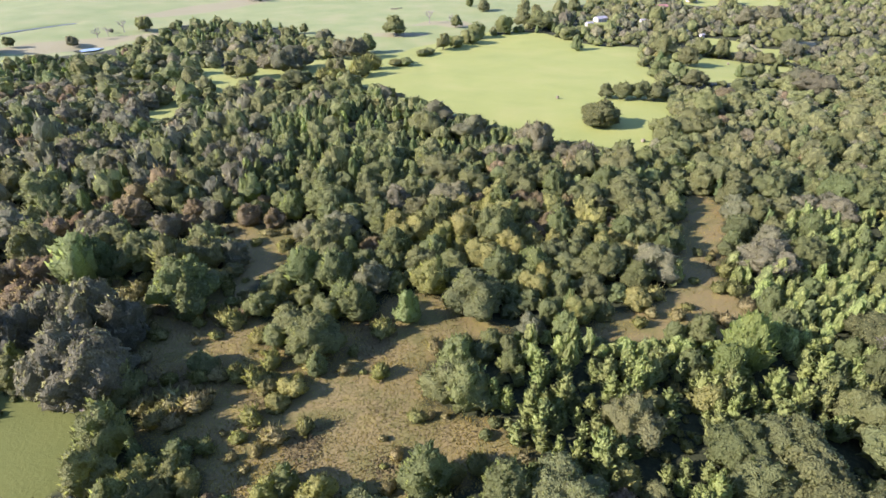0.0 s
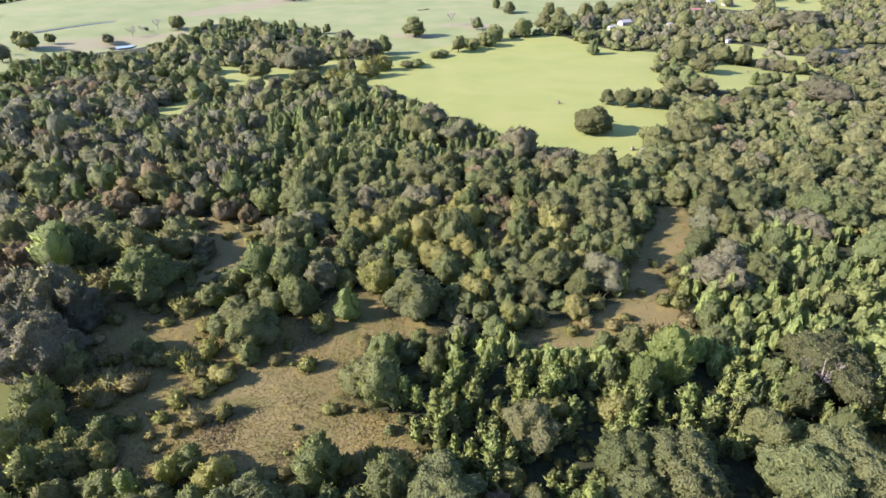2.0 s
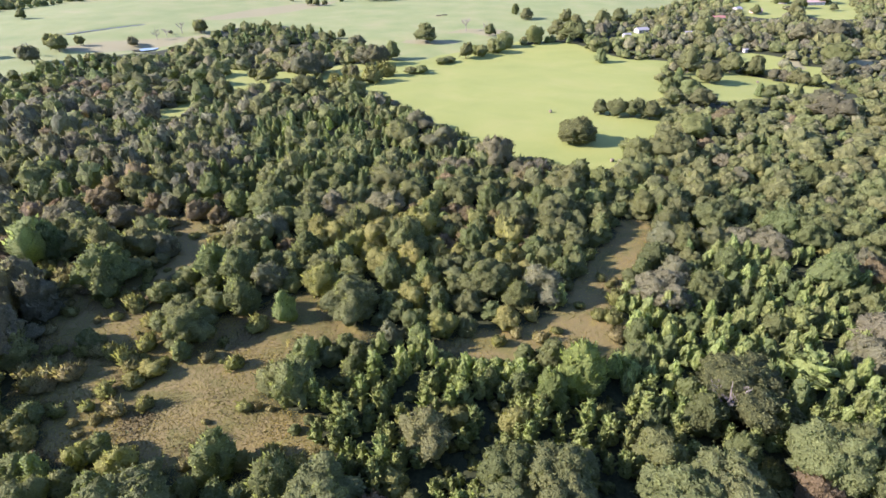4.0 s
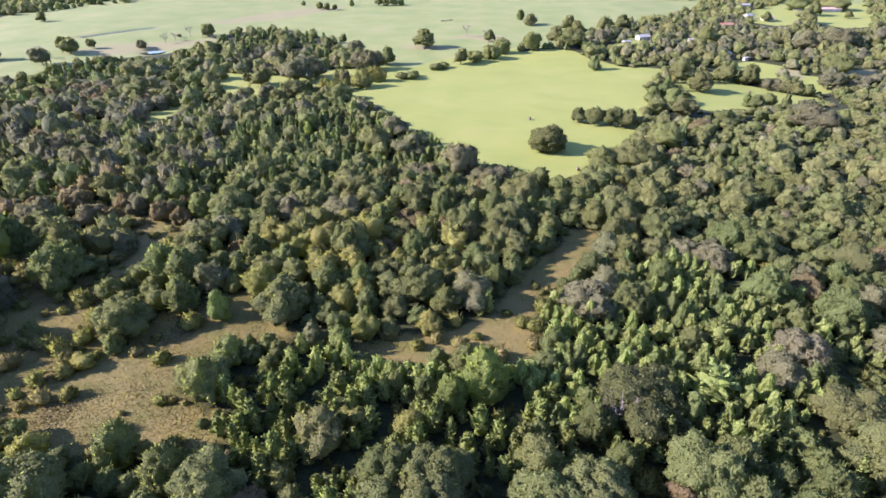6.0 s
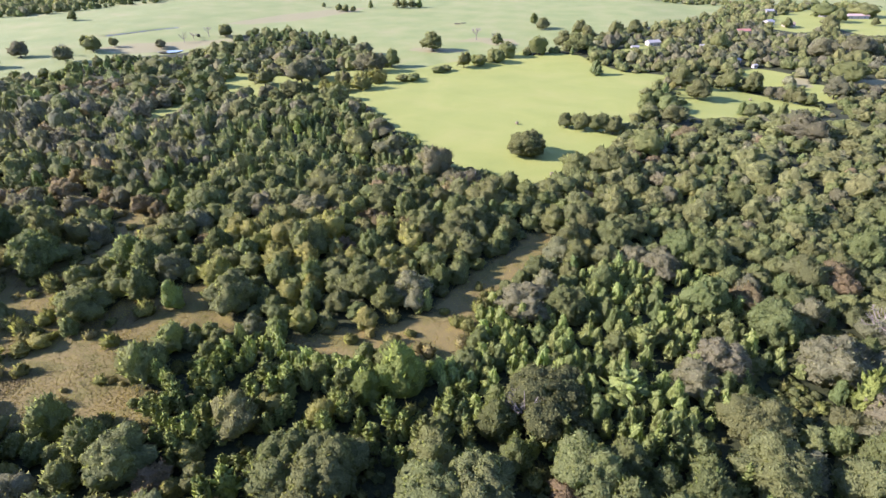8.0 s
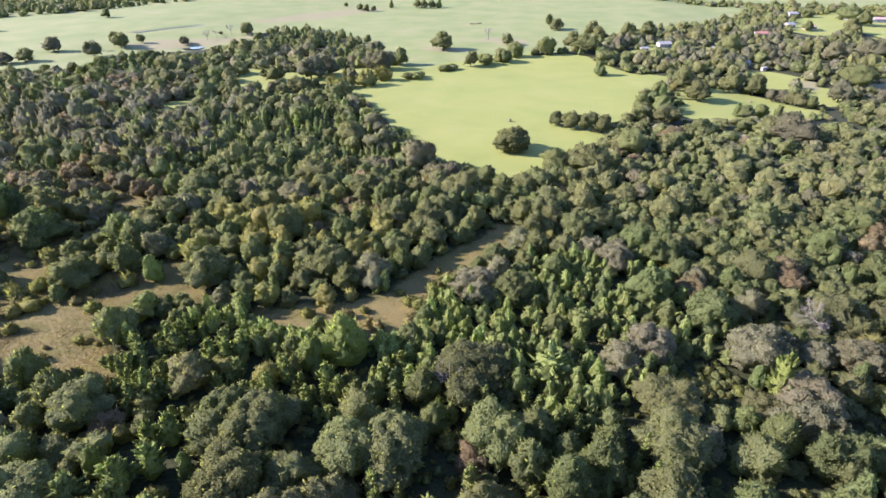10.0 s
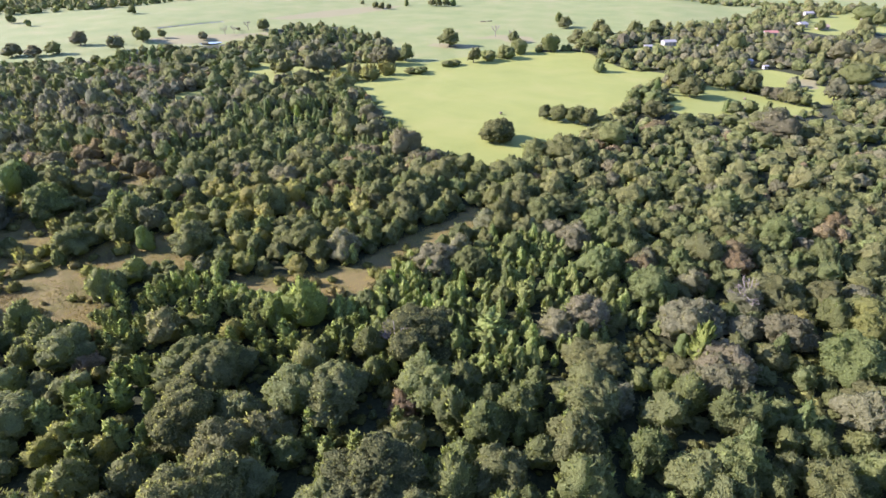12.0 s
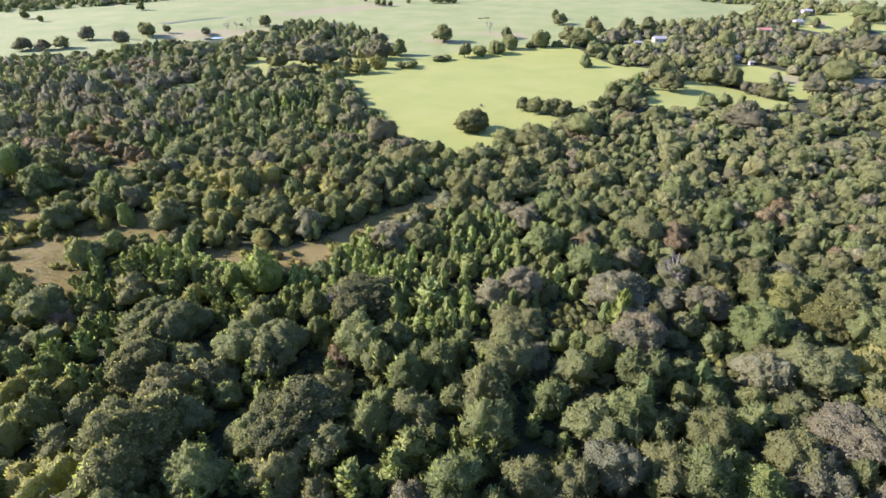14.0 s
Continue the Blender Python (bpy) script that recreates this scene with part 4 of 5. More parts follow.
def forest():
    """All trees: the listed ones, then the woods filled up between them, low where they would hide an opening from the
    camera. Rows of x, y, radius, height, code.
    """
    rng = np.random.default_rng(5)
    trees, cells = [], {}

    def free(x, y, r, close):
        cx, cy = int(x // 12), int(y // 12)
        for i in (cx - 1, cx, cx + 1):
            for j in (cy - 1, cy, cy + 1):
                for k in cells.get((i, j), ()):
                    a, b, c = trees[k][:3]
                    if math.hypot(a - x, b - y) < close * (c + r):
                        return False
        return True

    def add(x, y, r, h, code):
        cells.setdefault((int(x // 12), int(y // 12)), []).append(len(trees))
        trees.append((x, y, r, h, code))
    for code, rows in KEY_TREES.items():
        for x, y, r, h in rows:
            add(x, y, r, h * stature(x, y), code)
    for tries, reach, x0, x1, y0, y1 in PASSES:
        x, y = rng.uniform(x0, x1, tries), rng.uniform(y0, y1, tries)
        d = edge_distance(WOODS, x, y)
        for p in FAR_WOODS:
            d = np.maximum(d, edge_distance(p, x, y))
        for p in PASTURES + MEADOWS + LAWNS + GLADES:
            d = np.minimum(d, -edge_distance(p, x, y))
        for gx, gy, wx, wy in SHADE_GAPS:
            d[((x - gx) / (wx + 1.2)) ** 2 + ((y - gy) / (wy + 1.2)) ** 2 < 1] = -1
        # caps heights along sight lines from the camera path, so openings stay visible
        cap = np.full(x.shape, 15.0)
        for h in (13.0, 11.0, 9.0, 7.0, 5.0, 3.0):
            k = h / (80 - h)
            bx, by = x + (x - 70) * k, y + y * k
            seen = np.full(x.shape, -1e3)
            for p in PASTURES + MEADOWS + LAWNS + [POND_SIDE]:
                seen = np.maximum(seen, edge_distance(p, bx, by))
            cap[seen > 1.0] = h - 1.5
        keep = (d > 0.5) & (x < np.maximum(0.80 * y + 80, 215 + 0.38 * y)) & (x > np.minimum(-0.80 * y - 75, 105 - 1.64 * y))
        for a, b, gap, low in zip(x[keep], y[keep], d[keep], cap[keep]):
            w = dict(DEFAULT_MIX)
            for cx, cy, sx, sy, mixed in ZONES:
                if ((a - cx) / sx) ** 2 + ((b - cy) / sy) ** 2 < 1 + 0.5 * noise.noise(Vector((a * 0.03, b * 0.03, 1.7))):
                    w = mixed
            codes = list(w)
            code = codes[min(int(np.searchsorted(np.cumsum([w[c] for c in codes]), rng.uniform(0, 1) * sum(w.values()))), len(codes) - 1)]
            k = rng.uniform(0, 1)
            lo, hi, tall = SIZES[code]
            r = (lo + (hi - lo) * k) * reach * (1.0 if b < 190 else 0.9) * (1 - 0.16 * float(ease(95, 130, a) * ease(95, 125, b)))
            if r * 0.4 > gap:
                continue
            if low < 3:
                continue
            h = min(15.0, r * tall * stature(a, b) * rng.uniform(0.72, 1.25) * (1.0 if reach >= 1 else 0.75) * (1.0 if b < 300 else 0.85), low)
            r = min(r, h / 1.15)
            if free(a, b, r, 0.64 if code in "sl" else 0.84 if b < 125 else 0.74 if b < 190 else 0.60):
                add(a, b, r, h, code)
    # low bushes added to darken the floor of the shaded gaps
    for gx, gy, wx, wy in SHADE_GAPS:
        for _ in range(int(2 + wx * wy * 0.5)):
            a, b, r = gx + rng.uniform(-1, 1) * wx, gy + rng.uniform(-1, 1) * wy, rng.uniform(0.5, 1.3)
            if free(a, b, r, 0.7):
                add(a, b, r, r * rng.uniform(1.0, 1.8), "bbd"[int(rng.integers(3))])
    for poly, count, codes in SHRUBBERY:
        p = np.array(poly)
        lo, hi = p.min(0), p.max(0)
        for a, b in zip(rng.uniform(lo[0], hi[0], count), rng.uniform(lo[1], hi[1], count)):
            r = rng.uniform(0.6, 1.75) ** 1.3
            gap = float(edge_distance(poly, np.array([a]), np.array([b]))[0])
            if gap > -1 and noise.noise(Vector((a * 0.07, b * 0.07, 9.0))) > -0.05 - 0.3 * (gap < 3) and free(a, b, r, 0.8):
                add(a, b, r, r * rng.uniform(1.0, 1.7), codes[int(rng.integers(len(codes)))])
    return trees


def rear_edge(x):
    """South of this line the woods are joined."""
    return min(40.0, 0.38 * abs(x - 73))


def plant(trees):
    """The nearest trees as things of their own, those beyond as joined woodland."""
    rng = np.random.default_rng(9)
    protos, used, far = {}, {}, []
    known = {(q[0], q[1]) for rows in KEY_TREES.values() for q in rows}
    order = sorted(trees, key=lambda q: math.hypot(max(0, -q[0], q[0] - 167), q[1] if q[1] > rear_edge(q[0]) else 500))
    for x, y, r, h, code in order:
        name = "elm_tree" if code == "p" and r > 5.2 else "ash_tree" if code == "l" and r > 3.2 else KIND_OF[code]
        if name in ("oak_tree", "elm_tree") and r > 5.3 and y < 190:
            name = "great_tree" if r > 7 else "large_tree"
        if math.hypot(x - LONE_OAK[0], y - LONE_OAK[1]) < 8:
            name = "field_oak"
        used[name] = used.get(name, 0) + (y >= rear_edge(x))
        tone = np.array(TINTS[code]) * rng.uniform(0.86, 1.13) * rng.uniform(0.96, 1.04, 3) * (0.88 if code == "p" and r > 3.6 else 0.94 if code == "d" and r > 5 else 1.0)
        if y < rear_edge(x) or used[name] > LIMIT[name] and (x, y) not in known:
            far.append((x, y, r, h, name if name in FAR_CROWNS and r < 3.6 else "oak_tree", tone))
            continue
        data = KINDS[name]
        k = int(rng.integers(len(data["crown_meshes"])))
        crowns = data["far_meshes"] if y > 240 and "far_meshes" in data else data["crown_meshes"]
        m = Matrix.LocRotScale((x, y, surface(x, y)), Euler((0, 0, rng.uniform(0, 6.28))), (r, r, h))
        if (name, k, code) not in protos:
            top = tagged(new(name), data["label"] + " " + LOOKS[code], "shrub" if name == "shrub" else "tree", group="trees of the woods")
            new("trunk", data["trunk_meshes"][k]).parent = top
            new("crown", crowns[k % len(crowns)]).parent = top
            top.matrix_basis = m
            protos[name, k, code] = top
            top_made = top
        else:
            base = protos[name, k, code]
            top_made = new(name)
            for key in ("label", "category", "group"):
                top_made[key] = base[key]
            new("trunk", data["trunk_meshes"][k]).parent = top_made
            new("crown", crowns[k % len(crowns)]).parent = top_made
            top_made.matrix_basis = m
        if code in "gk" and name == "large_tree":
            new("branchwork", BRANCHES[k % 3]).parent = top_made
            top_made.children[-1].matrix_basis = Matrix.LocRotScale((0, 0, 0.05), None, (1.4, 1.4, 1.0))
        for o in top_made.children:
            o.color = (*tone, 1)
    for name in FAR_CROWNS:
        vs, fs, cs, ns, n = [], [], [], [], 0
        for x, y, r, h, what, tone in far:
            if what != name:
                continue
            models = (BEHIND if y < 10 else FARTHEST if y > 400 else FARTHER if y > 230 else FAR_CROWNS).get(name, FAR_CROWNS[name])
            v, f, nor, _ = models[int(rng.integers(len(models)))]
            a = rng.uniform(0, 6.28)
            turn = np.array([[math.cos(a), -math.sin(a), 0], [math.sin(a), math.cos(a), 0], [0, 0, 1]])
            vs.append((v * (r, r, h)) @ turn.T + (x, y, float(height(x, y))))
            ns.append(nor @ turn.T)
            fs.append(f + n)
            cs.append(np.tile((*tone, 1.0), (len(v), 1)))
            n += len(v)
        if not vs:
            continue
        me = mesh_from("woodland", np.concatenate(vs), np.concatenate(fs), [FOLIAGE_JOINED], True, np.concatenate(ns))
        me.attributes.new("tint", "FLOAT_COLOR", "POINT").data.foreach_set("color", np.concatenate(cs).astype(np.float32).ravel())
        tagged(new("woodland", me), "distant mixed woodland of " + KINDS[name]["label"] + " crowns", "woods", kind="stuff")


# passes that fill the woods: tries, size, stretch of the plan
PASSES = [(2900, 1.0, -60, 240, -80, 10), (16000, 1.0, -520, 560, 8, 300), (12500, 1.12, -900, 560, 300, 900), (9000, 1.0, -130, 250, 8, 220), (5000, 0.75, -130, 250, 8, 220),
          (2500, 0.55, -130, 250, 8, 220), (4000, 0.7, -420, 420, 200, 480)]
SHRUBBERY = [([(5, 58), (40, 50), (95, 52), (135, 100), (110, 125), (84, 104), (50, 91), (28, 93), (12, 82)], 420, "bbpdb"), ([(-95, 128), (-60, 128), (-30, 112), (-20, 104), (-26, 84), (-36, 62), (-58, 74), (-70, 104)], 330, "bbwwbwbb"),
             (LANE_MEADOW, 60, "bwwb"), (DRY_MEADOW, 70, "wbbwb"), (WEEDY_CORNER, 160, "wrbw"), (WEST_MEADOW, 60, "bw"), (EAST_MEADOW, 60, "bpyb"), (HOLLOW, 50, "bdw"),
             ([(-93, 74), (-84, 80), (-78, 83), (-78, 81.5), (-84, 78), (-92, 72.5)], 60, "d")]
LONE_OAK = (72.2, 246.9)
DEFAULT_MIX = {"o": 0.36, "g": 0.06, "d": 0.33, "p": 0.15, "y": 0.03, "r": 0.02, "c": 0.05}
SIZES = {"o": (3.4, 6.2, 1.9), "g": (3.2, 5.4, 1.85), "r": (2.6, 4.2, 1.9), "k": (3.0, 5.4, 2.0), "d": (2.2, 4.0, 2.1), "p": (2.2, 4.2, 2.2), "y": (2.2, 3.8, 2.2),
         "s": (1.1, 2.0, 3.9), "l": (1.2, 1.9, 4.4), "c": (1.4, 2.3, 3.7), "b": (0.8, 1.7, 1.5)}
LIMIT = {"oak_tree": 240, "large_tree": 200, "great_tree": 20, "field_oak": 9, "elm_tree": 285, "ash_tree": 220, "young_tree": 300, "cedar_tree": 200, "shrub": 280}
ZONES = [
    (45, 78, 42, 24, {"s": 0.68, "p": 0.16, "l": 0.02, "y": 0.04, "d": 0.10}),
    (95, 105, 40, 26, {"s": 0.64, "p": 0.14, "c": 0.10, "d": 0.12}),
    (122, 128, 32, 34, {"s": 0.60, "c": 0.18, "p": 0.12, "d": 0.10}),
    (90, 45, 34, 24, {"o": 0.26, "s": 0.40, "p": 0.34}),
    (150, 60, 34, 34, {"o": 0.28, "p": 0.42, "g": 0.08, "s": 0.22}),
    (20, 155, 46, 22, {"y": 0.44, "o": 0.32, "p": 0.18, "r": 0.06}),
    (-25, 235, 55, 40, {"c": 0.55, "d": 0.10, "s": 0.30, "o": 0.05}),
    (-45, 200, 60, 26, {"c": 0.46, "d": 0.22, "p": 0.16, "o": 0.16}),
    (-170, 500, 60, 45, {"c": 0.60, "d": 0.25, "o": 0.15}),
    (-250, 380, 40, 30, {"c": 0.65, "d": 0.20, "o": 0.15}),
    (-150, 200, 85, 90, {"o": 0.22, "k": 0.32, "g": 0.08, "r": 0.04, "d": 0.28, "c": 0.06}),
    (300, 530, 190, 170, {"g": 0.20, "k": 0.14, "o": 0.36, "d": 0.30}),
    (-275, 335, 60, 38, {"c": 0.50, "d": 0.30, "s": 0.20}),
    (-190, 298, 52, 26, {"r": 0.34, "g": 0.30, "o": 0.36}),
    (-50, 425, 50, 40, {"d": 0.60, "o": 0.40}),
    (220, 300, 120, 110, {"o": 0.38, "g": 0.10, "d": 0.43, "r": 0.03, "c": 0.06}),
    (-150, 400, 60, 50, {"o": 0.36, "k": 0.24, "g": 0.15, "c": 0.15, "d": 0.10}),
    (-95, 140, 28, 26, {"r": 0.30, "b": 0.50, "d": 0.20}),
]


# ---- bare trees ----
def bare_branches(seed, levels, spread):
    """Leafless branches of a tree one metre high, forking again and again."""
    rng = np.random.default_rng(seed)
    parts = []

    def grow(a, d, length, thick, level):
        b = a + d * length
        parts.append(limb(a, b, thick, thick * 0.6, 4 if level > 1 else 3))
        if level == 0:
            return
        for _ in range(3):
            grow(a + d * length * rng.uniform(0.6, 1.0), unit(d + rng.normal(0, spread, 3) + (0, 0, 0.12)), length * rng.uniform(0.55, 0.8), thick * 0.55, level - 1)
    for i in range(5):
        a = 6.28 * i / 5 + rng.uniform(-0.4, 0.4)
        grow(np.array([0, 0, rng.uniform(0.2, 0.42)]), unit(np.array([math.cos(a) * 0.9, math.sin(a) * 0.9, 0.9])), 0.24, 0.016, levels)
    v, f, n = join(parts)
    return mesh_from("bare_branches", v, f, [PALE_WOOD])


BRANCHES = [bare_branches(s, 3, 0.5) for s in (81, 82, 83)]
TWIGS = [bare_branches(s, 4, 0.42) for s in (91, 92, 93)]
plant(forest())


# ---- leafless trees ----
STEM = mesh_from("bare_stem", *join([limb((0, 0, -0.03), (0.01, 0.0, 0.45), 0.028, 0.020, 6), limb((0.01, 0, 0.45), (0.03, 0.02, 0.95), 0.020, 0.004, 5)])[:2], [PALE_WOOD])


def bare_tree(x, y, h, k, lean=0.0, label="leafless grey tree standing in the pasture"):
    top = tagged(new("bare_tree"), label, "tree", group="bare trees")
    new("trunk", STEM).parent = top
    new("branchwork", TWIGS[k]).parent = top
    top.matrix_basis = Matrix.LocRotScale((x, y, surface(x, y)), Euler((0, lean, x)), (h, h, h))


for x, y, h, k in ((-12, 533, 13, 0), (-271, 460, 11, 1), (-325, 382, 12, 2), (-263, 486, 11, 0), (-268, 470, 9, 2), (8, 520, 12, 1)):
    bare_tree(x, y, h, k)
bare_tree(57.5, 204.5, 11.0, 1, 0.0, "leafless grey tree at the edge of a pasture")
bare_tree(94.0, 87.2, 11.0, 0, -0.15, "dead pale snag leaning out of an oak crown")
bare_tree(176.5, 138, 12.0, 2, 0.0, "leafless pinkish-grey tree beside a glade")


# ---- meadow growth ----
# grey-mauve weeds, straw, dull straw, olive, green
STRAW_TONES = [(0.166, 0.137, 0.068), (0.222, 0.181, 0.048), (0.192, 0.160, 0.046), (0.162, 0.148, 0.039), (0.118, 0.128, 0.034)]


def meadow_growth():
    """Dry grass tufts as one sheet of growth, and shrubs of their own in it."""
    rng = np.random.default_rng(12)
    vs, cs, ns = [], [], []
    for poly, count in ((DRY_MEADOW, 80000), (LANE_MEADOW, 24000), (WEST_MEADOW, 9000), (EAST_MEADOW, 4000)):
        p = np.array(poly)
        lo, hi = p.min(0), p.max(0)
        x, y = rng.uniform(lo[0] - 2, hi[0] + 2, count), rng.uniform(lo[1] - 2, hi[1] + 2, count)
        d = edge_distance(poly, x, y)
        for a, b in zip(x[d > -1.5], y[d > -1.5]):
            patch = noise.noise(Vector((a * 0.07, b * 0.07, 4.0))) + 0.35 * noise.noise(Vector((a * 0.4, b * 0.4, 7.0)))
            weeds = noise.noise(Vector((a * 0.10, b * 0.10, 9.0))) + rng.normal(0, 0.16)
            tall = (0.17 + 0.06 * patch + 0.34 * max(0.0, weeds)) * rng.uniform(0.6, 1.15)
            tone = np.array(STRAW_TONES[0 if weeds > 0.28 else 1 if patch > 0.16 else 2 if patch > -0.12 else 3 if weeds > -0.2 else 4])
            tone = tone * rng.uniform(0.74, 1.24) * ((1.14, 1.06, 0.90) if poly in (LANE_MEADOW, WEST_MEADOW) else (0.78, 0.95, 0.9) if poly is EAST_MEADOW else (1.0, 1.0, 1.0))
            z = surface(a, b)
            q, w, r = np.array([a, b, z - 0.06]), rng.uniform(0, 6.28), rng.uniform(0.14, 0.34)
            base = [q + (math.cos(w + k) * r, math.sin(w + k) * r, 0) for k in (0, 2.09, 4.19)]
            tip = q + (rng.normal(0, 0.12), rng.normal(0, 0.12), tall)
            for k in range(2):
                vs += [base[k], base[(k + 1) % 3], tip]
                cs.append(tone)
                ns.append(unit(np.array([rng.normal(0, 0.2), rng.normal(0, 0.2), 1.0])))
    v = np.array(vs)
    me = mesh_from("dry_grass", v, np.arange(len(v)).reshape(-1, 3), [GRASS], True, np.repeat(np.array(ns), 3, 0))
    tint = np.concatenate([np.repeat(np.array(cs), 3, 0), np.ones((len(v), 1))], 1)
    me.attributes.new("tint", "FLOAT_COLOR", "POINT").data.foreach_set("color", tint.astype(np.float32).ravel())
    tagged(new("dry_grass", me), "tall dry autumn grass in straw, rust and olive", "grass", kind="stuff")


meadow_growth()


# ---- water ----
def water_material(name, k):
    m, nodes, links, b = material(name, 0.08 if k == 1 else 0.35)
    b.inputs["Specular IOR Level"].default_value = 0.5
    n = noise_node(nodes, links, 0.8, 3)
    links.new(mix(nodes, links, (0.045 * k, 0.050 * k, 0.040 * k), (0.075 * k, 0.080 * k, 0.065 * k), n.outputs["Fac"]), b.inputs["Base Color"])
    bump(nodes, links, b, n.outputs["Fac"], 0.08, 0.05)
    return m


# the ditch water is darker and rougher than the pond's
WATER, DITCH_WATER = water_material("still_water", 1), water_material("dark_water", 0.35)


def pond():
    n, v = 28, []
    for i in range(n):
        a = 2 * math.pi * i / n
        r = 1 + 0.16 * math.sin(2 * a + 0.6) + 0.08 * math.sin(5 * a)
        x, y = 9.0 * r * math.cos(a), 6.0 * r * math.sin(a)
        v.append((POND[0] + x * 0.8 - y * 0.6, POND[1] + x * 0.6 + y * 0.8, float(height(*POND)) - 0.25))
    v.append((POND[0], POND[1], float(height(*POND)) - 0.25))
    tagged(new("water_pond", mesh_from("pond", v, [(i, (i + 1) % n, n) for i in range(n)], [WATER])), "small still pond reflecting the sky", "water", kind="structure")


def ditch():
    v, f = [], []
    for i, u in enumerate(np.linspace(0, 1, 24)):
        x, y = DITCH[0][0] + (DITCH[1][0] - DITCH[0][0]) * u, DITCH[0][1] + (DITCH[1][1] - DITCH[0][1]) * u
        w = 1.9 + 0.5 * math.sin(i * 1.7)
        z = float(height(x, y)) - 0.35
        v += [(x - w, y + w * 0.5, z), (x + w, y - w * 0.5, z)]
        if i:
            f.append((2 * i - 2, 2 * i - 1, 2 * i + 1, 2 * i))
    tagged(new("water_ditch", mesh_from("ditch", v, f, [DITCH_WATER])), "straight drainage ditch holding still water", "water", kind="structure")


pond()
ditch()


def lawn_path():
    """A narrow pale path of trodden earth along the lawn."""
    v, f = [], []
    for i, (x, y) in enumerate(LAWN_PATH):
        a, b = np.array(LAWN_PATH[max(0, i - 1)]), np.array(LAWN_PATH[min(len(LAWN_PATH) - 1, i + 1)])
        d = unit(b - a) * (0.4 + 0.1 * (i % 2))
        for s in (-1, 1):
            v.append((x - s * d[1], y + s * d[0], float(height(x, y)) + 0.38))
        if i:
            f.append((2 * i - 2, 2 * i - 1, 2 * i + 1, 2 * i))
    tagged(new("path", mesh_from("path", v, f, [PATH_EARTH])), "narrow pale earth path beside a mown lawn", "path", kind="structure")


PATH_EARTH = plain_material("trodden_earth", (0.22, 0.19, 0.14), (0.36, 0.31, 0.24), 1.5, 0.95, 0.02)
lawn_path()


# ---- farm things ----
def box(bm, x0, x1, y0, y1, z0, z1):
    c = [bm.verts.new(p) for p in ((x0, y0, z0), (x1, y0, z0), (x1, y1, z0), (x0, y1, z0), (x0, y0, z1), (x1, y0, z1), (x1, y1, z1), (x0, y1, z1))]
    for q in ((3, 2, 1, 0), (4, 5, 6, 7), (0, 1, 5, 4), (1, 2, 6, 5), (2, 3, 7, 6), (3, 0, 4, 7)):
        bm.faces.new([c[i] for i in q])


def part(name, bm, mat, parent, label=""):
    """Links bm as one mesh object under parent."""
    me = bpy.data.meshes.new(name)
    bm.to_mesh(me)
    bm.free()
    me.materials.append(mat)
    ob = new(name, me)
    ob.parent = parent
    return tagged(ob, label)


def bale_mesh():
    bm = bmesh.new()
    n, rings = 20, ((-0.62, 0.60), (-0.60, 0.70), (-0.50, 0.75), (0.50, 0.75), (0.60, 0.70), (0.62, 0.60))
    loops = [[bm.verts.new((x, math.cos(6.2832 * i / n) * r, 0.73 + math.sin(6.2832 * i / n) * r)) for i in range(n)] for x, r in rings]
    for a, b in zip(loops, loops[1:]):
        for i in range(n):
            bm.faces.new((a[i], a[(i + 1) % n], b[(i + 1) % n], b[i]))
    bm.faces.new(loops[0][::-1])
    bm.faces.new(loops[-1])
    bmesh.ops.recalc_face_normals(bm, faces=bm.faces[:])
    return bm


STRAW = plain_material("weathered_hay", (0.09, 0.078, 0.05), (0.20, 0.175, 0.12), 6.0, 0.95, 0.03)
# the bale at (61, 296.5) stands in for a dark shape of unclear kind
for x, y, turn in ((86, 229.5, 25), (61, 296.5, 60), (196, 394, -30)):
    b = tagged(new("hay_bale"), "round weathered hay bale lying on grazed pasture", "hay bale", group="bales on the pasture")
    part("bale_body", bale_mesh(), STRAW, b)
    b.matrix_basis = pose(x, y, float(height(x, y)), 0, 0, turn)

RUST = plain_material("weathered_steel", (0.05, 0.045, 0.04), (0.13, 0.10, 0.08), 2.5, 0.7, 0.01)
for x, y, turn in ((-50.5, 616.5, 8), (-45, 622, 22)):
    t = tagged(new("feed_trough"), "long dark steel feed trough standing on pasture", "feed trough", group="troughs on the pasture")
    bm = bmesh.new()
    box(bm, -2.8, 2.8, -0.55, 0.55, 0.32, 0.42)
    part("trough_floor", bm, RUST, t)
    for s in (-1, 1):
        bm = bmesh.new()
        box(bm, -2.8, 2.8, *sorted((s * 0.56, s * 0.64)), 0.32, 0.95)
        part("side_panel", bm, RUST, t)
        bm = bmesh.new()
        box(bm, *sorted((s * 2.8, s * 2.88)), -0.64, 0.64, 0.32, 0.95)
        part("end_panel", bm, RUST, t)
        for e in (-1, 1):
            bm = bmesh.new()
            box(bm, s * 2.5 - 0.06, s * 2.5 + 0.06, e * 0.5 - 0.06, e * 0.5 + 0.06, -0.1, 0.33)
            part("leg", bm, RUST, t)
    t.matrix_basis = pose(x, y, float(height(x, y)) + 0.05, 0, 0, turn)

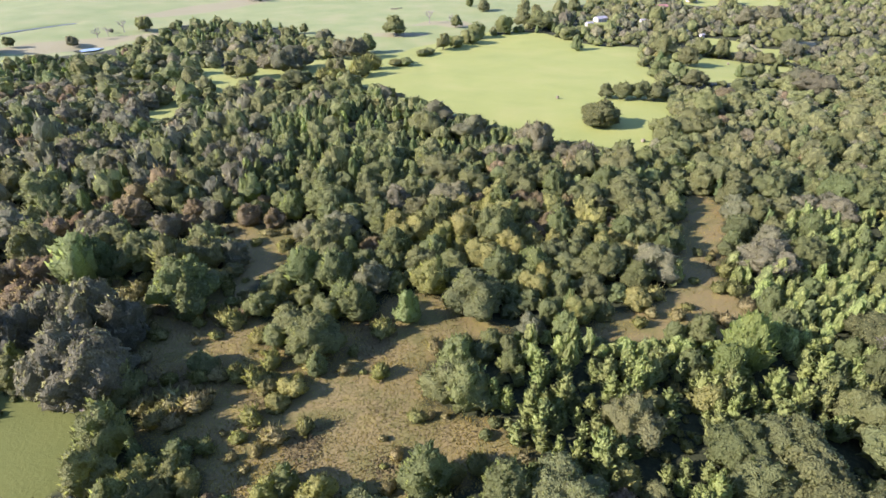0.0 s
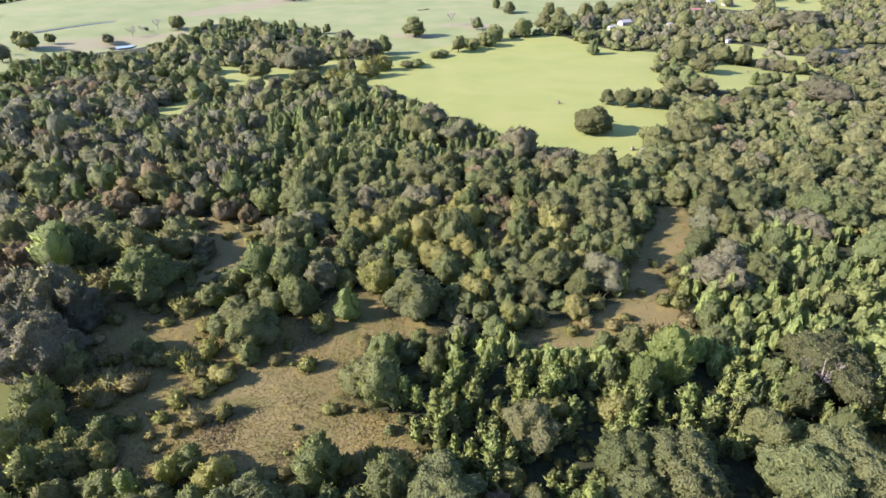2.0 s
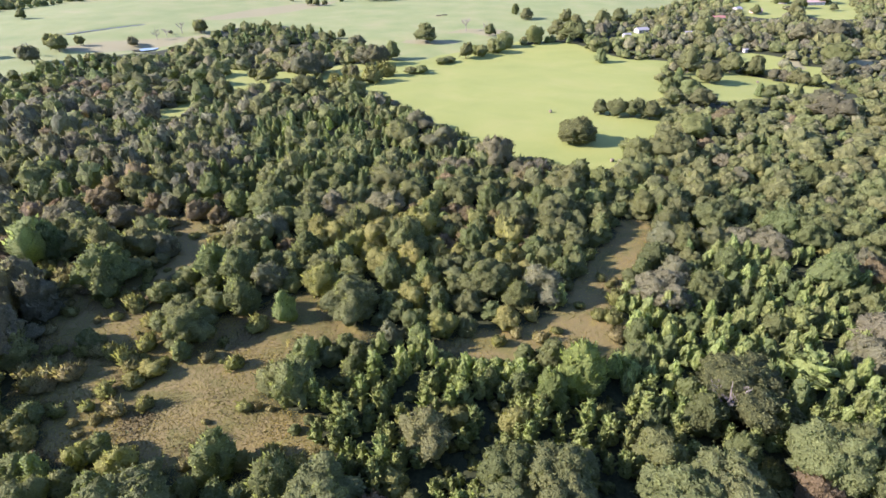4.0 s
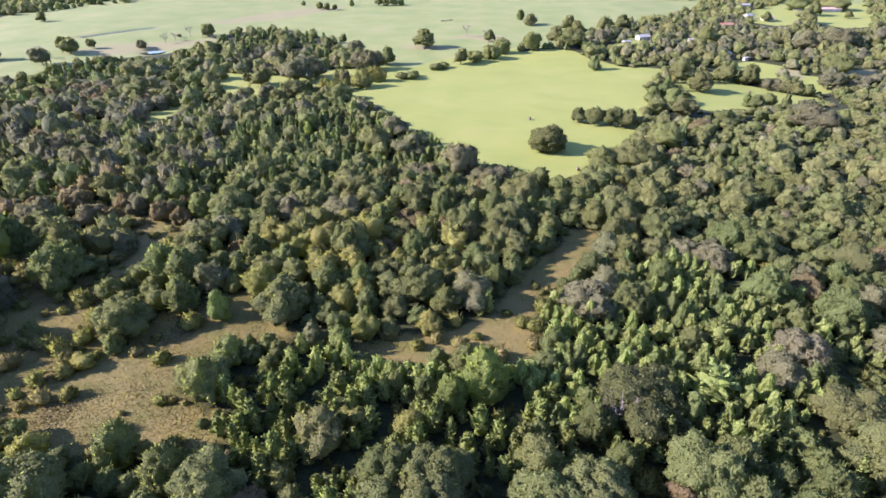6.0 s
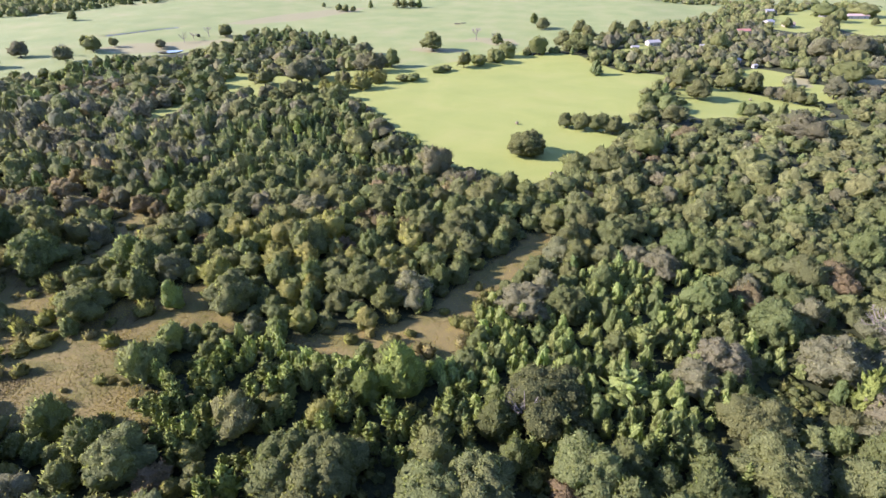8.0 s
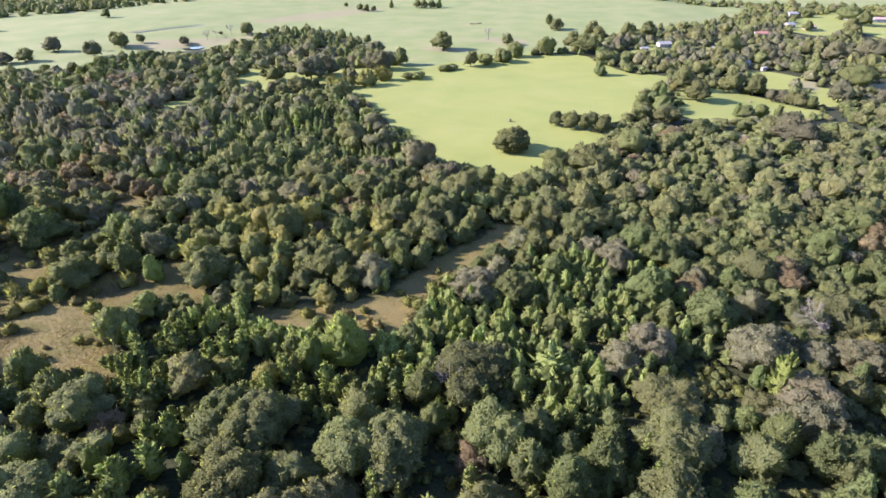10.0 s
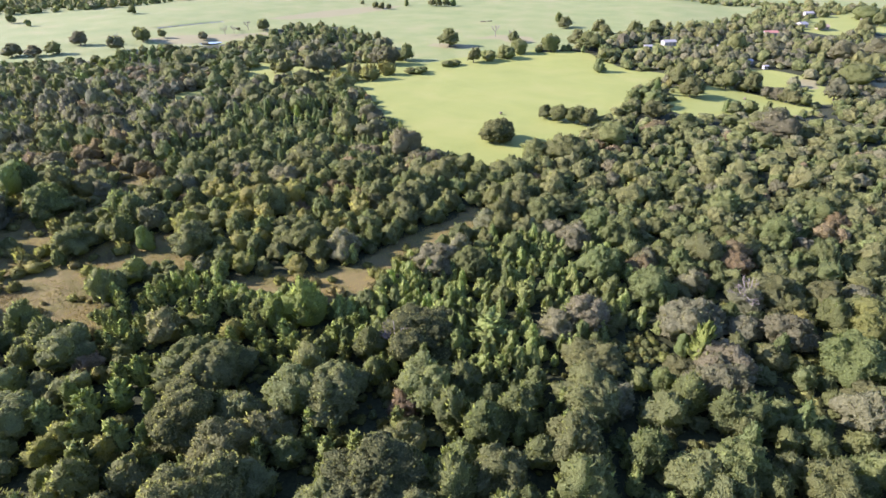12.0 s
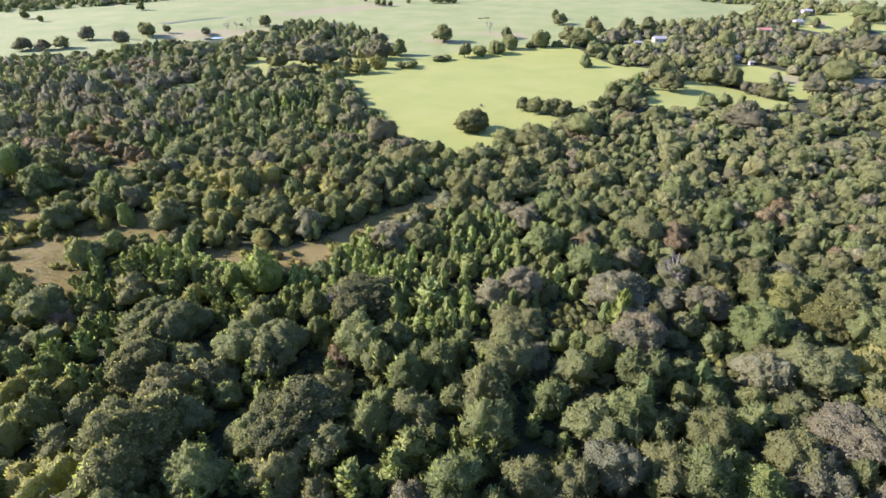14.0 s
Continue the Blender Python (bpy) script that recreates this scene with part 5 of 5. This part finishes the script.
WHITE_WALL = plain_material("white_siding", (0.22, 0.215, 0.20), (0.36, 0.35, 0.33), 1.2, 0.7, 0.01)
TAN_WALL = plain_material("tan_siding", (0.30, 0.24, 0.19), (0.44, 0.36, 0.29), 1.2, 0.75, 0.01)
PALE_ROOF = plain_material("pale_metal_roof", (0.18, 0.18, 0.18), (0.30, 0.30, 0.29), 0.7, 0.45, 0.01)
BROWN_ROOF = plain_material("brown_shingles", (0.16, 0.12, 0.10), (0.30, 0.23, 0.19), 1.5, 0.9, 0.02)
RED_ROOF = plain_material("dull_red_roof", (0.22, 0.10, 0.08), (0.36, 0.18, 0.14), 0.9, 0.7, 0.01)
PINK_ROOF = plain_material("faded_pink_roof", (0.26, 0.19, 0.17), (0.38, 0.29, 0.26), 0.7, 0.6, 0.01)
DARK_GLASS = plain_material("window_glass", (0.03, 0.035, 0.04), (0.05, 0.055, 0.06), 1.0, 0.1, 0.0)


def house(x, y, turn, w, d, h, pitch, wall, roof, label, name="farm_house"):
    """A gabled building w long and d deep, with its eaves at h."""
    top = tagged(new(name), label, "house" if name == "farm_house" else "shed", group="buildings in the woods")
    bm = bmesh.new()
    box(bm, -w / 2, w / 2, -d / 2, d / 2, -0.3, h)
    rise = d / 2 * pitch
    for s in (-1, 1):
        c = [bm.verts.new(p) for p in ((s * w / 2, -d / 2, h), (s * w / 2, d / 2, h), (s * w / 2, 0, h + rise))]
        bm.faces.new(c if s > 0 else c[::-1])
    part("wall", bm, wall, top)
    over = 0.4
    for s in (-1, 1):
        bm = bmesh.new()
        ye, ze = s * (d / 2 + over), h - over * pitch
        lower = [(-w / 2 - over, ye, ze), (w / 2 + over, ye, ze), (w / 2 + over, 0, h + rise), (-w / 2 - over, 0, h + rise)]
        a = [bm.verts.new((p[0], p[1], p[2] + 0.02)) for p in lower]
        b = [bm.verts.new((p[0], p[1], p[2] + 0.16)) for p in lower]
        bm.faces.new(a[::-1])
        bm.faces.new(b)
        for i in range(4):
            bm.faces.new((a[i], a[(i + 1) % 4], b[(i + 1) % 4], b[i]))
        bmesh.ops.recalc_face_normals(bm, faces=bm.faces[:])
        part("roof", bm, roof, top)
    bm = bmesh.new()
    box(bm, -0.5, 0.5, -d / 2 - 0.05, -d / 2, 0.0, 2.05)
    part("door", bm, BROWN_ROOF, top)
    for s in (-1, 1):
        cx = s * w * 0.3
        bm = bmesh.new()
        for q in ((cx - 0.7, cx - 0.6, 0.9, 2.0), (cx + 0.6, cx + 0.7, 0.9, 2.0), (cx - 0.6, cx + 0.6, 0.9, 1.0), (cx - 0.6, cx + 0.6, 1.9, 2.0)):
            box(bm, q[0], q[1], -d / 2 - 0.06, -d / 2, q[2], q[3])
        win = part("window", bm, WHITE_WALL, top)
        bm = bmesh.new()
        box(bm, cx - 0.6, cx + 0.6, -d / 2 - 0.03, -d / 2, 1.0, 1.9)
        part("pane", bm, DARK_GLASS, win)
    top.matrix_basis = pose(x, y, float(height(x, y)), 0, 0, turn)


house(128, 519, 24, 6, 4, 2.7, 0.45, WHITE_WALL, PALE_ROOF, "low farm shed with a pale metal roof among trees", "farm_shed")
house(144, 545, 28, 11, 7, 3.0, 0.45, WHITE_WALL, PALE_ROOF, "long white farmhouse with a pale metal roof among trees")
house(272, 712, 40, 9, 8, 3.4, 0.5, WHITE_WALL, PALE_ROOF, "white farmhouse with a pale roof beside a field")
house(290, 705, 15, 11, 7, 2.9, 0.5, TAN_WALL, BROWN_ROOF, "tan house with a brown shingle roof beside a field")
# two small white shapes of unclear kind, built as sheds
house(187, 556, 10, 5, 3.5, 2.4, 0.4, WHITE_WALL, PALE_ROOF, "small white shed standing in for an unclear white shape", "garden_shed")
house(193, 550, -20, 5, 3.5, 2.4, 0.4, WHITE_WALL, PALE_ROOF, "small white shed standing in for an unclear white shape", "garden_shed")
house(217, 492, 30, 3.4, 2.6, 2.2, 0.4, WHITE_WALL, PALE_ROOF, "small white shed with a metal roof in trees", "garden_shed")
house(236, 650, 20, 13, 7, 2.8, 0.45, WHITE_WALL, RED_ROOF, "white bungalow with a dull red roof in a wooded yard")
house(378, 782, 12, 24, 9, 3.2, 0.4, WHITE_WALL, PINK_ROOF, "long white barn with a faded pink metal roof", "farm_shed")
house(346, 788, -15, 9, 6, 2.8, 0.45, WHITE_WALL, PALE_ROOF, "white cottage with a pale metal roof beside a field")
house(292, 806, 20, 10, 7, 3.0, 0.45, WHITE_WALL, PALE_ROOF, "white house with a pale roof behind trees")
house(204, 503, 35, 9, 5, 2.6, 0.4, TAN_WALL, PALE_ROOF, "low grey-roofed shed half hidden by trees", "farm_shed")
